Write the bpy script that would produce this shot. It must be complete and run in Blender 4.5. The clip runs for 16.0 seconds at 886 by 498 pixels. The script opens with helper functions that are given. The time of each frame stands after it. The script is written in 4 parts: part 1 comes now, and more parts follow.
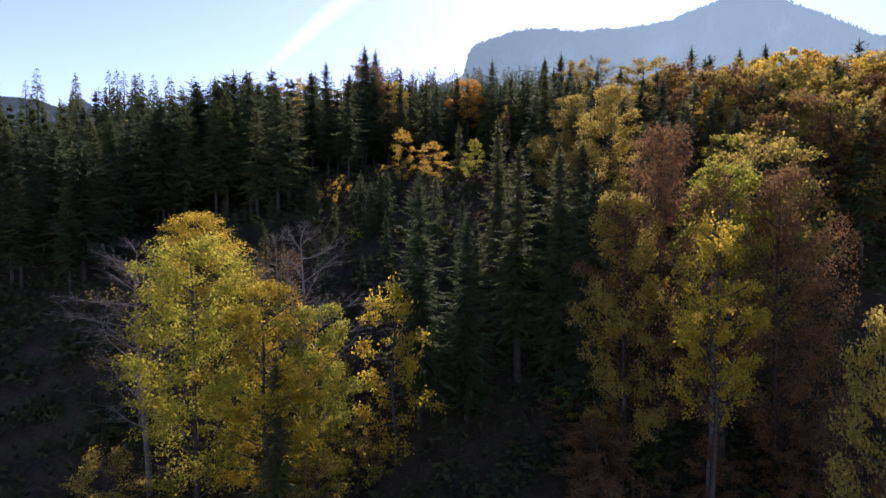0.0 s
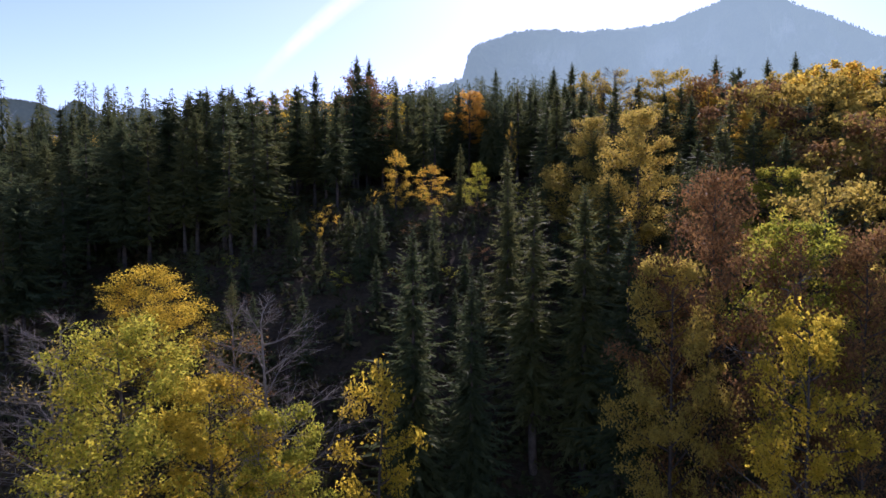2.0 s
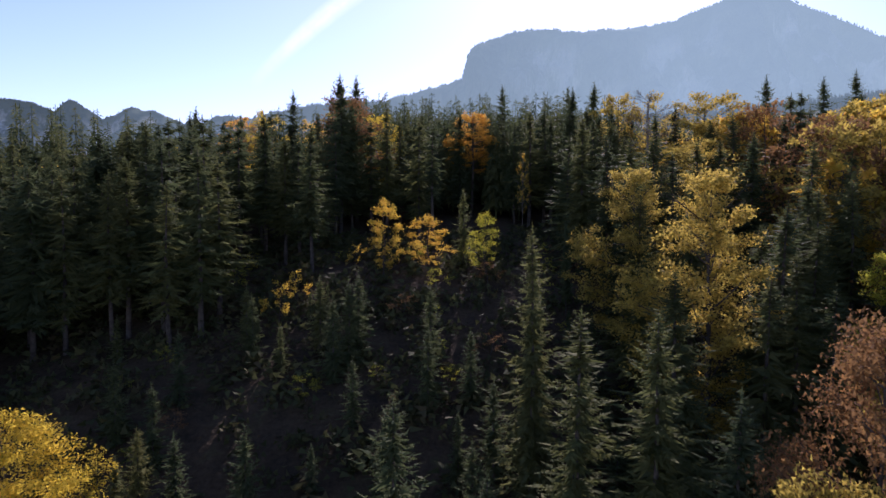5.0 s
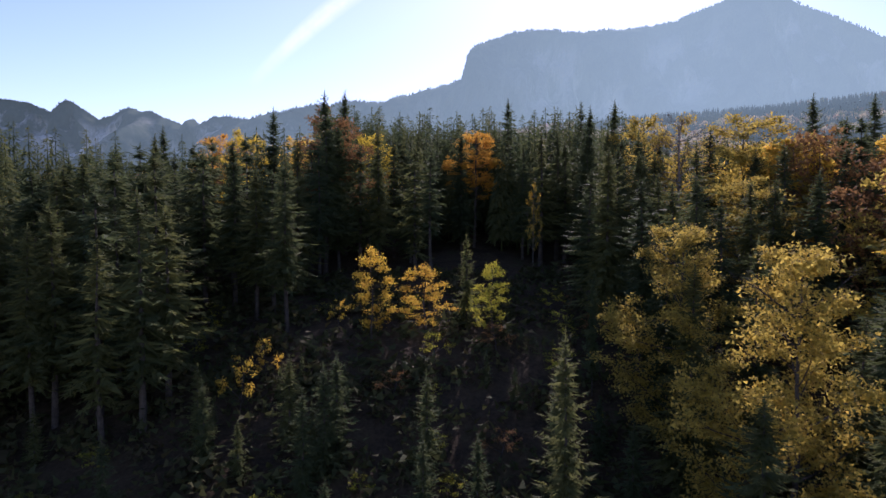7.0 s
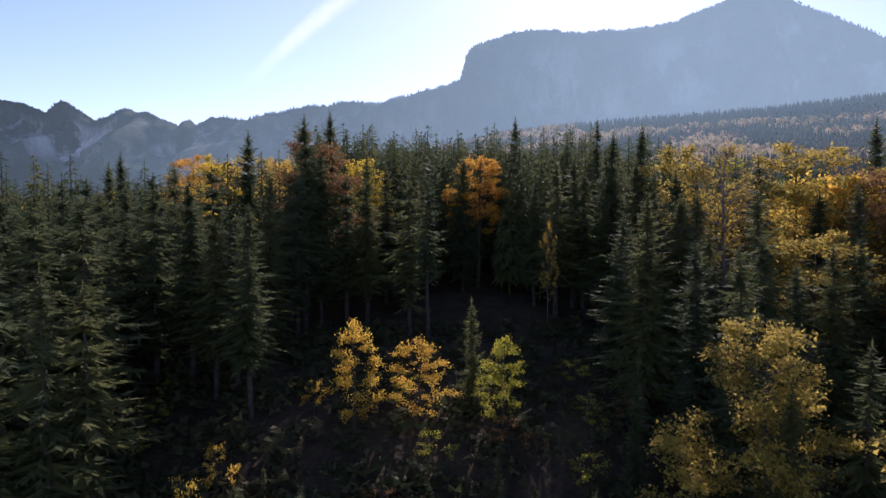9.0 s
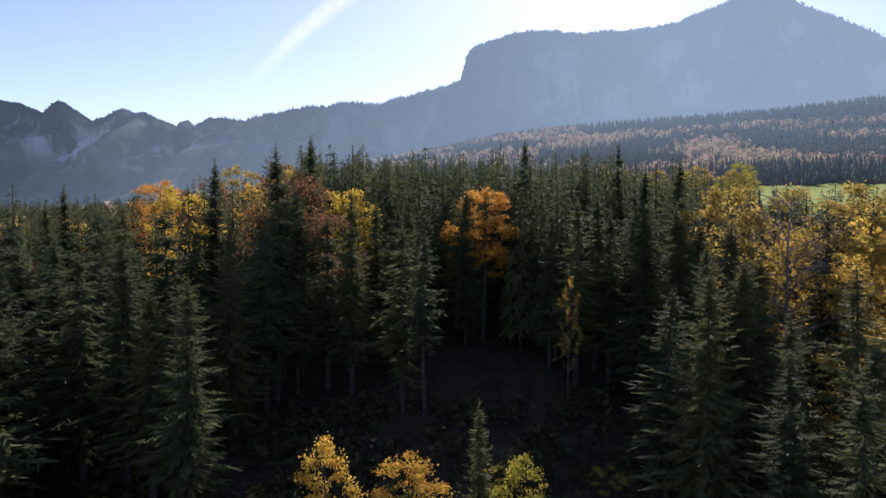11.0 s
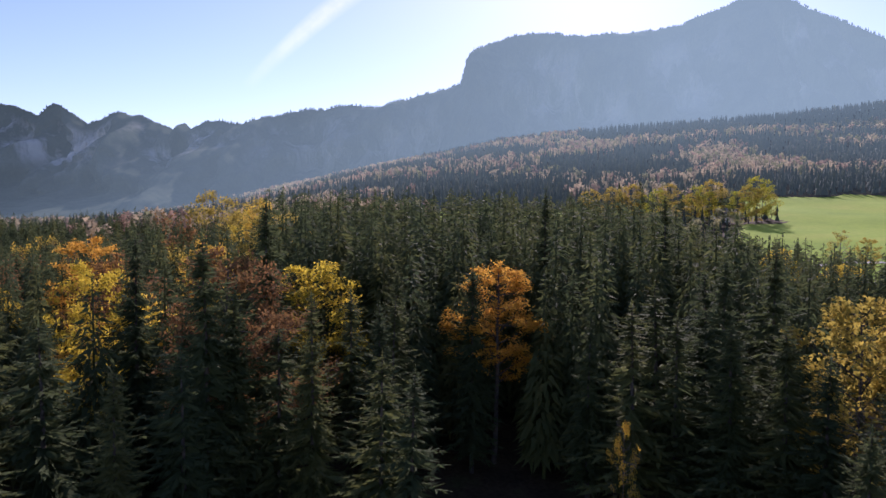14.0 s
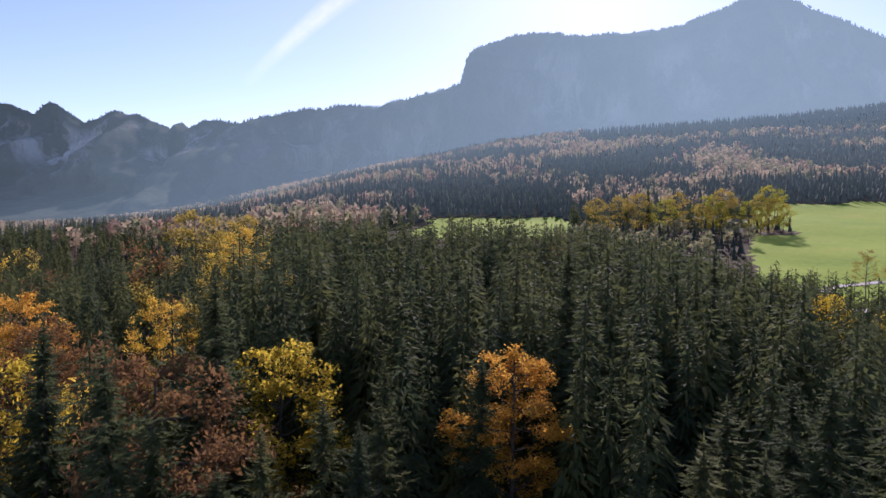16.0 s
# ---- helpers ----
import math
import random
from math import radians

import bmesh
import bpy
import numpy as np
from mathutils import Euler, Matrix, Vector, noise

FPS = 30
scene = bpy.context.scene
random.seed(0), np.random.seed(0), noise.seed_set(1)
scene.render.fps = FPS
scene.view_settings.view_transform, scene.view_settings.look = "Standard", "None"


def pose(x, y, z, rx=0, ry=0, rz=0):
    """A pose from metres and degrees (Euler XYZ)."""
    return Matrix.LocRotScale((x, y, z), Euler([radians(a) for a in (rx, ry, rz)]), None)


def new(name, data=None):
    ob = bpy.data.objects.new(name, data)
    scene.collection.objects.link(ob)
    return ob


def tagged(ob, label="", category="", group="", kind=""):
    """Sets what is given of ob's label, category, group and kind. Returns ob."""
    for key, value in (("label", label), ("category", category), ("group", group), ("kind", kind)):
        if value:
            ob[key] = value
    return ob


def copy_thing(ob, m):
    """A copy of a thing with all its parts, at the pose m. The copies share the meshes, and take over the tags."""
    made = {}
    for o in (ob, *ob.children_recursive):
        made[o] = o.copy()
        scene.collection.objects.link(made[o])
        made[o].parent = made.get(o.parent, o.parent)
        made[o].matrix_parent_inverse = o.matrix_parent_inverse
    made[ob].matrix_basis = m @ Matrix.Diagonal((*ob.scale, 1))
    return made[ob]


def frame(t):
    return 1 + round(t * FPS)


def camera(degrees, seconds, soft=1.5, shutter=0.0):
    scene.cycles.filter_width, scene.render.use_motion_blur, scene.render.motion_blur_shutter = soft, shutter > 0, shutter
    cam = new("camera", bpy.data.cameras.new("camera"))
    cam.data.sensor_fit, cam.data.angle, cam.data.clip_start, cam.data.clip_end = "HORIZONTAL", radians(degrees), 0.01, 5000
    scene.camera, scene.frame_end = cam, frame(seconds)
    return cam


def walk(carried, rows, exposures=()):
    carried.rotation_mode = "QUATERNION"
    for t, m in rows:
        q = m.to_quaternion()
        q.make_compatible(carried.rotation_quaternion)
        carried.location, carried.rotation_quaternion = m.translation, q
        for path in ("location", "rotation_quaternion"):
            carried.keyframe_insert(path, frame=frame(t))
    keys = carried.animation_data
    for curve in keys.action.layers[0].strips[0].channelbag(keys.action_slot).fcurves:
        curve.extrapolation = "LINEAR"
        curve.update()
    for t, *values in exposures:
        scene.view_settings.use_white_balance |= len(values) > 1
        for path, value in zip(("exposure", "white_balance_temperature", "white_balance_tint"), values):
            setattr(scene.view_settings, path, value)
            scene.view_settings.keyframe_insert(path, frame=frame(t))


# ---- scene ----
cam = camera(66.6, 16.0, soft=1.5, shutter=0.25)
METRES, EYE, TILT, LEAN, TURN = 140.0, 40.0, -3.0, 0.0, 0.0
ROWS = [
    (0.0, 0.0, 0.0, 0.0, 0.0, 0.0, -0.0),
    (0.5, -0.0, 0.0258, 0.0107, 0.0, 0.02, -0.01),
    (1.0, -0.0, 0.0523, 0.0229, -0.01, 0.03, 0.01),
    (1.5, 0.0, 0.0793, 0.0351, -0.02, 0.03, 0.02),
    (2.0, 0.0002, 0.1067, 0.0475, -0.01, 0.04, 0.03),
    (2.5, -0.0, 0.1344, 0.0596, -0.05, 0.07, 0.01),
    (3.0, -0.0001, 0.1619, 0.0718, -0.08, 0.06, 0.01),
    (3.5, 0.0001, 0.1896, 0.0845, -0.07, 0.03, -0.02),
    (4.0, 0.0002, 0.2178, 0.0975, -0.08, -0.01, -0.03),
    (6.5, 0.0006, 0.3622, 0.1621, -0.14, -0.09, -0.07),
    (7.0, 0.0005, 0.3909, 0.1748, -0.16, -0.1, -0.08),
    (7.5, 0.0004, 0.4199, 0.1877, -0.18, -0.15, -0.08),
    (8.0, 0, 0.4488, 0.2006, -0.23, -0.13, -0.06),
    (8.5, 0.0001, 0.4778, 0.2134, -0.23, -0.1, -0.04),
    (9.0, -0.0001, 0.5068, 0.2261, -0.27, -0.13, -0.07),
    (9.5, -0.0001, 0.5359, 0.2387, -0.29, -0.15, -0.1),
    (12.0, 0.0012, 0.68, 0.3012, -0.3, -0.15, -0.24),
    (12.5, 0.0013, 0.7093, 0.3138, -0.31, -0.13, -0.26),
    (13.0, 0.0014, 0.7384, 0.3261, -0.31, -0.12, -0.28),
    (13.5, 0.0014, 0.7676, 0.3387, -0.32, -0.08, -0.28),
    (14.0, 0.0017, 0.797, 0.3514, -0.32, -0.02, -0.26),
    (14.5, 0.0015, 0.8267, 0.3646, -0.34, -0.04, -0.3),
    (15.0, 0.0012, 0.8558, 0.3781, -0.36, -0.06, -0.33),
    (15.5, 0.0009, 0.8848, 0.3916, -0.38, -0.1, -0.36),
    (16.0, 0.0009, 0.9143, 0.4048, -0.39, -0.13, -0.43),
]
walk(cam, [(t, pose(0, 0, EYE, TILT, LEAN, TURN) @ pose(METRES * x, METRES * y, METRES * z, 90 + pitch, roll, yaw)) for t, x, y, z, yaw, pitch, roll in ROWS],
     exposures=[(0.0, 0.85, 5950, 40), (16.0, 0.58, 5950, 40)])

# ---- light ----
SUN_AZ, SUN_EL = 13.0, 31.0          # degrees to the right of straight ahead, degrees up
world = bpy.data.worlds.new("sky")
scene.world = world
world.use_nodes = True
wn = world.node_tree
wn.nodes.clear()
w_out = wn.nodes.new("ShaderNodeOutputWorld")
w_bg = wn.nodes.new("ShaderNodeBackground")
w_sky = wn.nodes.new("ShaderNodeTexSky")
w_sky.sky_type = "NISHITA"
w_sky.sun_disc = False
w_sky.sun_elevation = radians(SUN_EL)
w_sky.sun_rotation = radians(SUN_AZ)
w_sky.altitude = 600
w_sky.air_density, w_sky.dust_density, w_sky.ozone_density = 1.0, 0.45, 2.5
w_bg.inputs["Strength"].default_value = 0.102
wn.links.new(w_sky.outputs[0], w_bg.inputs[0])
wn.links.new(w_bg.outputs[0], w_out.inputs[0])

sun_data = bpy.data.lights.new("sun", "SUN")
sun_data.energy, sun_data.angle, sun_data.color = 5.0, radians(0.53), (1.0, 0.93, 0.82)
sun = new("sun", sun_data)
to_sun = Vector((math.sin(radians(SUN_AZ)) * math.cos(radians(SUN_EL)), math.cos(radians(SUN_AZ)) * math.cos(radians(SUN_EL)), math.sin(radians(SUN_EL))))
sun.rotation_euler = to_sun.to_track_quat("Z", "Y").to_euler()
sun.location = (0, 0, 300)


# ---- materials ----
def material(name):
    m = bpy.data.materials.new(name)
    m.use_nodes = True
    t = m.node_tree
    t.nodes.clear()
    return m, t, t.nodes.new("ShaderNodeOutputMaterial")


def node(t, kind, **values):
    n = t.nodes.new(kind)
    for key, value in values.items():
        n.inputs[key.replace("_", " ")].default_value = value
    return n


def ramp(t, source, stops):
    r = t.nodes.new("ShaderNodeValToRGB")
    while len(r.color_ramp.elements) < len(stops):
        r.color_ramp.elements.new(0.5)
    for e, (p, c) in zip(r.color_ramp.elements, stops):
        e.position, e.color = p, (*c, 1)
    t.links.new(source, r.inputs[0])
    return r.outputs[0]


def grain(t, scale, detail=4.0, rough=0.6):
    c = t.nodes.new("ShaderNodeTexCoord")
    n = node(t, "ShaderNodeTexNoise", Scale=scale, Detail=detail, Roughness=rough)
    t.links.new(c.outputs["Object"], n.inputs["Vector"])
    return n.outputs[0]


def maths(t, op, a, b):
    m = t.nodes.new("ShaderNodeMath")
    m.operation = op
    for i, s in enumerate((a, b)):
        if isinstance(s, (int, float)):
            m.inputs[i].default_value = s
        else:
            t.links.new(s, m.inputs[i])
    return m.outputs[0]


def blend(t, f, a, b):
    m = t.nodes.new("ShaderNodeMixRGB")
    for i, s in enumerate((f, a, b)):
        if isinstance(s, (int, float)):
            m.inputs[i].default_value = s
        elif isinstance(s, tuple):
            m.inputs[i].default_value = (*s, 1)
        else:
            t.links.new(s, m.inputs[i])
    return m.outputs[0]


def paint_haze(t, p, axis, near, far, least, most):
    """Haze painted onto distant hills and mountains, as a faint blue emission that grows along one axis of the place.
    """
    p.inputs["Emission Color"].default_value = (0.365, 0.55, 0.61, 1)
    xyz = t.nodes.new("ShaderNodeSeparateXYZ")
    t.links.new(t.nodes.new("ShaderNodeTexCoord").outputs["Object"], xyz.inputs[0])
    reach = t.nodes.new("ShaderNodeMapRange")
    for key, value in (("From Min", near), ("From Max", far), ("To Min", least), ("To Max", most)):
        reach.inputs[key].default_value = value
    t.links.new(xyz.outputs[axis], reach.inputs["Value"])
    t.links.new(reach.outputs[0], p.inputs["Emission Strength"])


def foliage(name, stops, through_share, gloss=0.04, per_tree=0.5, leaf_scale=0.35, haze_glow=0.0):
    """Leaves or needles: matt, letting part of the light through, mixed tones by tree, by clump and by leaf."""
    m, t, out = material(name)
    info = t.nodes.new("ShaderNodeObjectInfo").outputs["Random"]
    geo = t.nodes.new("ShaderNodeNewGeometry").outputs["Random Per Island"]
    tint = t.nodes.new("ShaderNodeAttribute")
    tint.attribute_name = "tint"
    tree = maths(t, "FRACT", maths(t, "ADD", info, tint.outputs["Fac"]), 0.0)
    v = maths(t, "ADD", maths(t, "MULTIPLY", tree, per_tree), maths(t, "MULTIPLY", grain(t, leaf_scale), (1 - per_tree) * 0.65))
    v = maths(t, "ADD", v, maths(t, "MULTIPLY", geo, (1 - per_tree) * 0.35))
    col = ramp(t, v, stops)
    p = node(t, "ShaderNodeBsdfPrincipled", Roughness=0.75)
    p.inputs["Specular IOR Level"].default_value = gloss
    t.links.new(col, p.inputs["Base Color"])
    # haze painted on far foliage: emission that rises with distance
    if haze_glow:
        paint_haze(t, p, 1, 520.0, 1700.0, 0.0, haze_glow)
    tr = t.nodes.new("ShaderNodeBsdfTranslucent")
    t.links.new(col, tr.inputs["Color"])
    mix = t.nodes.new("ShaderNodeMixShader")
    mix.inputs[0].default_value = through_share
    t.links.new(p.outputs[0], mix.inputs[1])
    t.links.new(tr.outputs[0], mix.inputs[2])
    t.links.new(mix.outputs[0], out.inputs[0])
    return m


def surface(name, stops, scale, roughness=0.9, bump=0.3, scale_2=None, stops_2=None, bump_scale=None):
    m, t, out = material(name)
    p = node(t, "ShaderNodeBsdfPrincipled", Roughness=roughness)
    p.inputs["Specular IOR Level"].default_value = 0.08
    col = ramp(t, grain(t, scale, 6.0), stops)
    if stops_2:
        fine = ramp(t, grain(t, scale_2, 5.0), stops_2)
        col2 = t.nodes.new("ShaderNodeMixRGB")
        col2.blend_type = "MULTIPLY"
        col2.inputs[0].default_value = 1.0
        t.links.new(col, col2.inputs[1])
        t.links.new(fine, col2.inputs[2])
        col = col2.outputs[0]
    t.links.new(col, p.inputs["Base Color"])
    b = node(t, "ShaderNodeBump", Strength=bump, Distance=0.3)
    t.links.new(grain(t, bump_scale or scale * 4), b.inputs["Height"])
    t.links.new(b.outputs[0], p.inputs["Normal"])
    t.links.new(p.outputs[0], out.inputs[0])
    return m


NEEDLE = foliage("spruce_needles", [(0.1, (0.052, 0.072, 0.036)), (0.45, (0.076, 0.096, 0.040)), (0.8, (0.118, 0.126, 0.042))], 0.40)
NEEDLE_OLIVE = foliage("olive_needles", [(0.1, (0.07, 0.085, 0.04)), (0.5, (0.105, 0.115, 0.042)), (0.85, (0.145, 0.14, 0.045))], 0.42)
LEAVES = {
    "yellow": foliage("yellow_leaves", [(0.1, (0.17, 0.16, 0.025)), (0.35, (0.42, 0.33, 0.035)), (0.65, (0.62, 0.45, 0.045)), (0.9, (0.66, 0.36, 0.05))], 0.6, per_tree=0.15),
    "lime": foliage("yellow_green_leaves", [(0.1, (0.09, 0.13, 0.025)), (0.4, (0.25, 0.28, 0.035)), (0.7, (0.46, 0.39, 0.045)), (0.95, (0.52, 0.31, 0.05))], 0.6, per_tree=0.15),
    "orange": foliage("orange_leaves", [(0.1, (0.30, 0.15, 0.03)), (0.4, (0.58, 0.30, 0.045)), (0.65, (0.60, 0.36, 0.05)), (0.9, (0.58, 0.19, 0.04))], 0.6, per_tree=0.1),
    "amber": foliage("amber_leaves", [(0.1, (0.24, 0.20, 0.035)), (0.35, (0.52, 0.40, 0.05)), (0.65, (0.64, 0.38, 0.055)), (0.92, (0.55, 0.22, 0.05))], 0.6, per_tree=0.1),
    "rust": foliage("rust_brown_leaves", [(0.1, (0.10, 0.07, 0.035)), (0.4, (0.19, 0.105, 0.045)), (0.7, (0.27, 0.15, 0.05)), (0.92, (0.32, 0.22, 0.06))], 0.40, per_tree=0.15),
    "gold": foliage("old_gold_leaves", [(0.1, (0.15, 0.13, 0.04)), (0.4, (0.32, 0.25, 0.05)), (0.7, (0.46, 0.34, 0.065)), (0.92, (0.48, 0.28, 0.06))], 0.52, per_tree=0.15),
}
# far woods: haze put in as emission, leaf tones greyed to match
HILL_HAZE = 0.31
HAZED_NEEDLE = foliage("hazed_far_needles", [(0.1, (0.046, 0.062, 0.05)), (0.45, (0.062, 0.078, 0.056)), (0.8, (0.085, 0.096, 0.056))], 0.3, haze_glow=HILL_HAZE)
HAZED_LEAVES = {
    "gold": foliage("hazed_far_gold_leaves", [(0.1, (0.24, 0.20, 0.12)), (0.5, (0.35, 0.29, 0.18)), (0.85, (0.40, 0.30, 0.19))], 0.45, per_tree=0.6, haze_glow=HILL_HAZE),
    "rust": foliage("hazed_far_rust_leaves", [(0.1, (0.17, 0.13, 0.10)), (0.5, (0.26, 0.18, 0.13)), (0.85, (0.34, 0.22, 0.15))], 0.45, per_tree=0.6, haze_glow=HILL_HAZE),
    "lime": foliage("hazed_far_olive_leaves", [(0.1, (0.11, 0.13, 0.07)), (0.5, (0.20, 0.20, 0.10)), (0.85, (0.30, 0.27, 0.14))], 0.45, per_tree=0.6, haze_glow=HILL_HAZE),
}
# forest floor under the far woods, with weaker haze painted in as emission
HAZED_FLOOR = foliage("hazed_far_forest_floor", [(0.1, (0.015, 0.014, 0.010)), (0.5, (0.025, 0.022, 0.015)), (0.9, (0.035, 0.032, 0.02))], 0.02, gloss=0.0, haze_glow=HILL_HAZE * 0.5)
UNDER = foliage("bramble_leaves", [(0.1, (0.035, 0.045, 0.02)), (0.5, (0.06, 0.065, 0.025)), (0.8, (0.075, 0.06, 0.03)), (0.95, (0.10, 0.085, 0.03))], 0.2, per_tree=0.4)
BARK = surface("grey_brown_bark", [(0.3, (0.04, 0.034, 0.028)), (0.7, (0.11, 0.095, 0.08))], 1.2, 0.95, 0.8)
BARK_PALE = surface("pale_bark", [(0.3, (0.10, 0.088, 0.075)), (0.7, (0.22, 0.20, 0.17))], 1.5, 0.9, 0.6)
FLOOR = surface("forest_floor", [(0.3, (0.035, 0.028, 0.018)), (0.55, (0.07, 0.05, 0.028)), (0.8, (0.06, 0.07, 0.025))], 0.25, 1.0, 0.8, 2.0, [(0.3, (0.6, 0.6, 0.6)), (0.7, (1, 1, 1))])
# pale ground added out of view, to bounce sunlight onto the shaded bank
BOUNCE_GROUND = surface("unseen_pale_bounce_ground", [(0.3, (0.36, 0.33, 0.25)), (0.7, (0.48, 0.44, 0.35))], 0.03, 1.0, 0.4, 0.6, [(0.3, (0.8, 0.8, 0.8)), (0.7, (1, 1, 1))])
GRASS = surface("mown_meadow_grass", [(0.3, (0.15, 0.235, 0.022)), (0.5, (0.20, 0.285, 0.028)), (0.75, (0.27, 0.31, 0.05))], 0.02, 1.0, 0.25, 0.35, [(0.3, (0.78, 0.8, 0.75)), (0.7, (1, 1, 1))])


# ---- geometry helpers ----
def mesh_from(name, verts, tris, mat, tint=None, smooth=False):
    """A triangle mesh from arrays."""
    verts, tris = np.asarray(verts, np.float32), np.asarray(tris, np.int32)
    me = bpy.data.meshes.new(name)
    me.vertices.add(len(verts))
    me.vertices.foreach_set("co", verts.ravel())
    me.loops.add(tris.size)
    me.loops.foreach_set("vertex_index", tris.ravel())
    me.polygons.add(len(tris))
    me.polygons.foreach_set("loop_start", np.arange(0, tris.size, 3, dtype=np.int32))
    me.polygons.foreach_set("loop_total", np.full(len(tris), 3, np.int32))
    if tint is not None:
        a = me.attributes.new("tint", "FLOAT", "POINT")
        a.data.foreach_set("value", np.asarray(tint, np.float32))
    me.materials.append(mat)
    me.update(calc_edges=True)
    if smooth:
        me.polygons.foreach_set("use_smooth", np.ones(len(tris), bool))
    me.validate()
    return me


def smooth_step(a, b, v):
    s = np.clip((v - a) / (b - a), 0, 1)
    return s * s * (3 - 2 * s)


class Soup:
    """Collects vertices and triangles."""
    def __init__(self):
        self.v, self.f, self.n = [], [], 0

    def add(self, verts, tris):
        self.v.append(np.asarray(verts, float))
        self.f.append(np.asarray(tris, int) + self.n)
        self.n += len(verts)

    def tube(self, points, radii, sides=6):
        pts = np.asarray(points, float)
        k = len(pts)
        d = np.gradient(pts, axis=0)
        d /= np.linalg.norm(d, axis=1)[:, None] + 1e-9
        ref = np.where(np.abs(d[:, 2:3]) > 0.9, [[1.0, 0, 0]], [[0, 0, 1.0]])
        u = np.cross(d, ref)
        u /= np.linalg.norm(u, axis=1)[:, None] + 1e-9
        w = np.cross(d, u)
        a = np.linspace(0, 2 * np.pi, sides, endpoint=False)
        r = np.asarray(radii)[:, None, None]
        ring = pts[:, None] + r * (np.cos(a)[None, :, None] * u[:, None] + np.sin(a)[None, :, None] * w[:, None])
        tris = []
        for i in range(k - 1):
            for j in range(sides):
                p, q = i * sides + j, i * sides + (j + 1) % sides
                tris += [(p, q, q + sides), (p, q + sides, p + sides)]
        self.add(ring.reshape(-1, 3), tris)

    def blades(self, at, axis, side, length, width):
        """Pointed sprays of one triangle each, widest at the base."""
        at, axis, side = (np.asarray(a, float) for a in (at, axis, side))
        n = len(at)
        length, width = np.broadcast_to(length, n)[:, None], np.broadcast_to(width, n)[:, None]
        v = np.stack([at + side * width * 0.5, at + axis * length, at - side * width * 0.5], 1)
        self.add(v.reshape(-1, 3), np.arange(3 * n).reshape(-1, 3))

    def cards(self, at, axis, side, length, width):
        """Pointed leaf-shaped sprays: diamonds of two triangles, slightly folded."""
        at, axis, side = (np.asarray(a, float) for a in (at, axis, side))
        n = len(at)
        length, width = np.broadcast_to(length, n)[:, None], np.broadcast_to(width, n)[:, None]
        fold = np.cross(axis, side) * width * 0.25
        v = np.stack([at, at + axis * length * 0.45 + side * width * 0.5 - fold, at + axis * length, at + axis * length * 0.45 - side * width * 0.5 - fold], 1)
        base = np.arange(n)[:, None] * 4
        self.add(v.reshape(-1, 3), np.concatenate([base + [[0, 1, 2]], base + [[0, 2, 3]]], 0))

    def mesh(self, name, mat, smooth=False):
        return mesh_from(name, np.concatenate(self.v), np.concatenate(self.f), mat, None, smooth)


def unit(a):
    return a / (np.linalg.norm(a, axis=-1, keepdims=True) + 1e-9)


def part(name, me, parent, label=""):
    ob = new(name, me)
    ob.parent = parent
    return tagged(ob, label)


# ---- ground ----
GY = [-600, 0, 45, 67, 85, 110, 140, 190, 212, 280, 340, 430, 600, 800, 1200, 2000, 5000]
GZ = [-6, 0, 3, 9, 20, 34, 46, 53.5, 60, 66, 63, 64, 78, 92, 108, 116, 130]
HILL_X, HILL_Z = [-1400, -900, -552, -170, 148, 657, 998, 2000, 4000], [28, 38, 84, 176, 243, 292, 330, 380, 420]


def ground_z(x, y):
    x, y = np.asarray(x, float), np.asarray(y, float)
    z = np.interp(y, GY, GZ)
    z = z + smooth_step(150, 500, y) * np.clip(x, -400, 500) * 0.028
    z = z + smooth_step(20, 90, x) * smooth_step(60, 110, y) * 6 * (1 - smooth_step(185, 225, y))
    z = z - smooth_step(-30, -75, x) * smooth_step(70, 110, y) * (1 - smooth_step(135, 170, y)) * 5
    low = 1 - smooth_step(-420, -60, x)
    z = z - smooth_step(28, 78, x) * smooth_step(195, 250, y) * (1 - smooth_step(330, 430, y)) * 10
    z = z - smooth_step(-50, -125, x) * smooth_step(185, 250, y) * (1 - smooth_step(400, 520, y)) * 9
    z = z + (np.minimum(z, 60 - 0.02 * np.clip(y - 500, 0, 900)) - z) * low * smooth_step(380, 700, y)
    z = z + (np.interp(x, HILL_X, HILL_Z) - 30 * smooth_step(1650, 2400, y) - z) * np.clip((y - 640) / 1010, 0, 1) ** 1.6
    z = z + 1.2 * np.sin(x * 0.043 + 1) * np.cos(y * 0.037) + 3.0 * np.sin(x * 0.0071 + 2) * np.sin(y * 0.0063) * smooth_step(200, 900, y)
    return z


def is_meadow(x, y):
    x, y = np.asarray(x, float), np.asarray(y, float)
    edge = 6 * np.sin(y * 0.05) + 4 * np.sin(x * 0.09)
    right = (x > 82 + 16 * (y < 318) + edge * 0.5 + np.clip(y - 300, 0, 400) * 0.45) & (y > 238 + edge) & (y < 690 + 0.10 * x + edge * 3) & ((y < 526 + edge) | (x > 212 + edge))
    back = (y > 540 + edge) & (y < 690 + edge * 2) & (x > -10 + edge) & (x < 95 + edge)
    left = ((x + 132) ** 2 / 36 ** 2 + (y - 425) ** 2 / 26 ** 2) < 1
    return right | back | left


gx = np.concatenate([np.linspace(-4600, -420, 40), np.linspace(-400, 520, 150), np.linspace(560, 4600, 40)])
gy = np.concatenate([np.linspace(-900, -40, 14), np.linspace(-20, 760, 130), np.linspace(785, 4700, 70)])
GX, GYY = np.meshgrid(gx, gy)
gv = np.stack([GX, GYY, ground_z(GX, GYY)], -1).reshape(-1, 3)
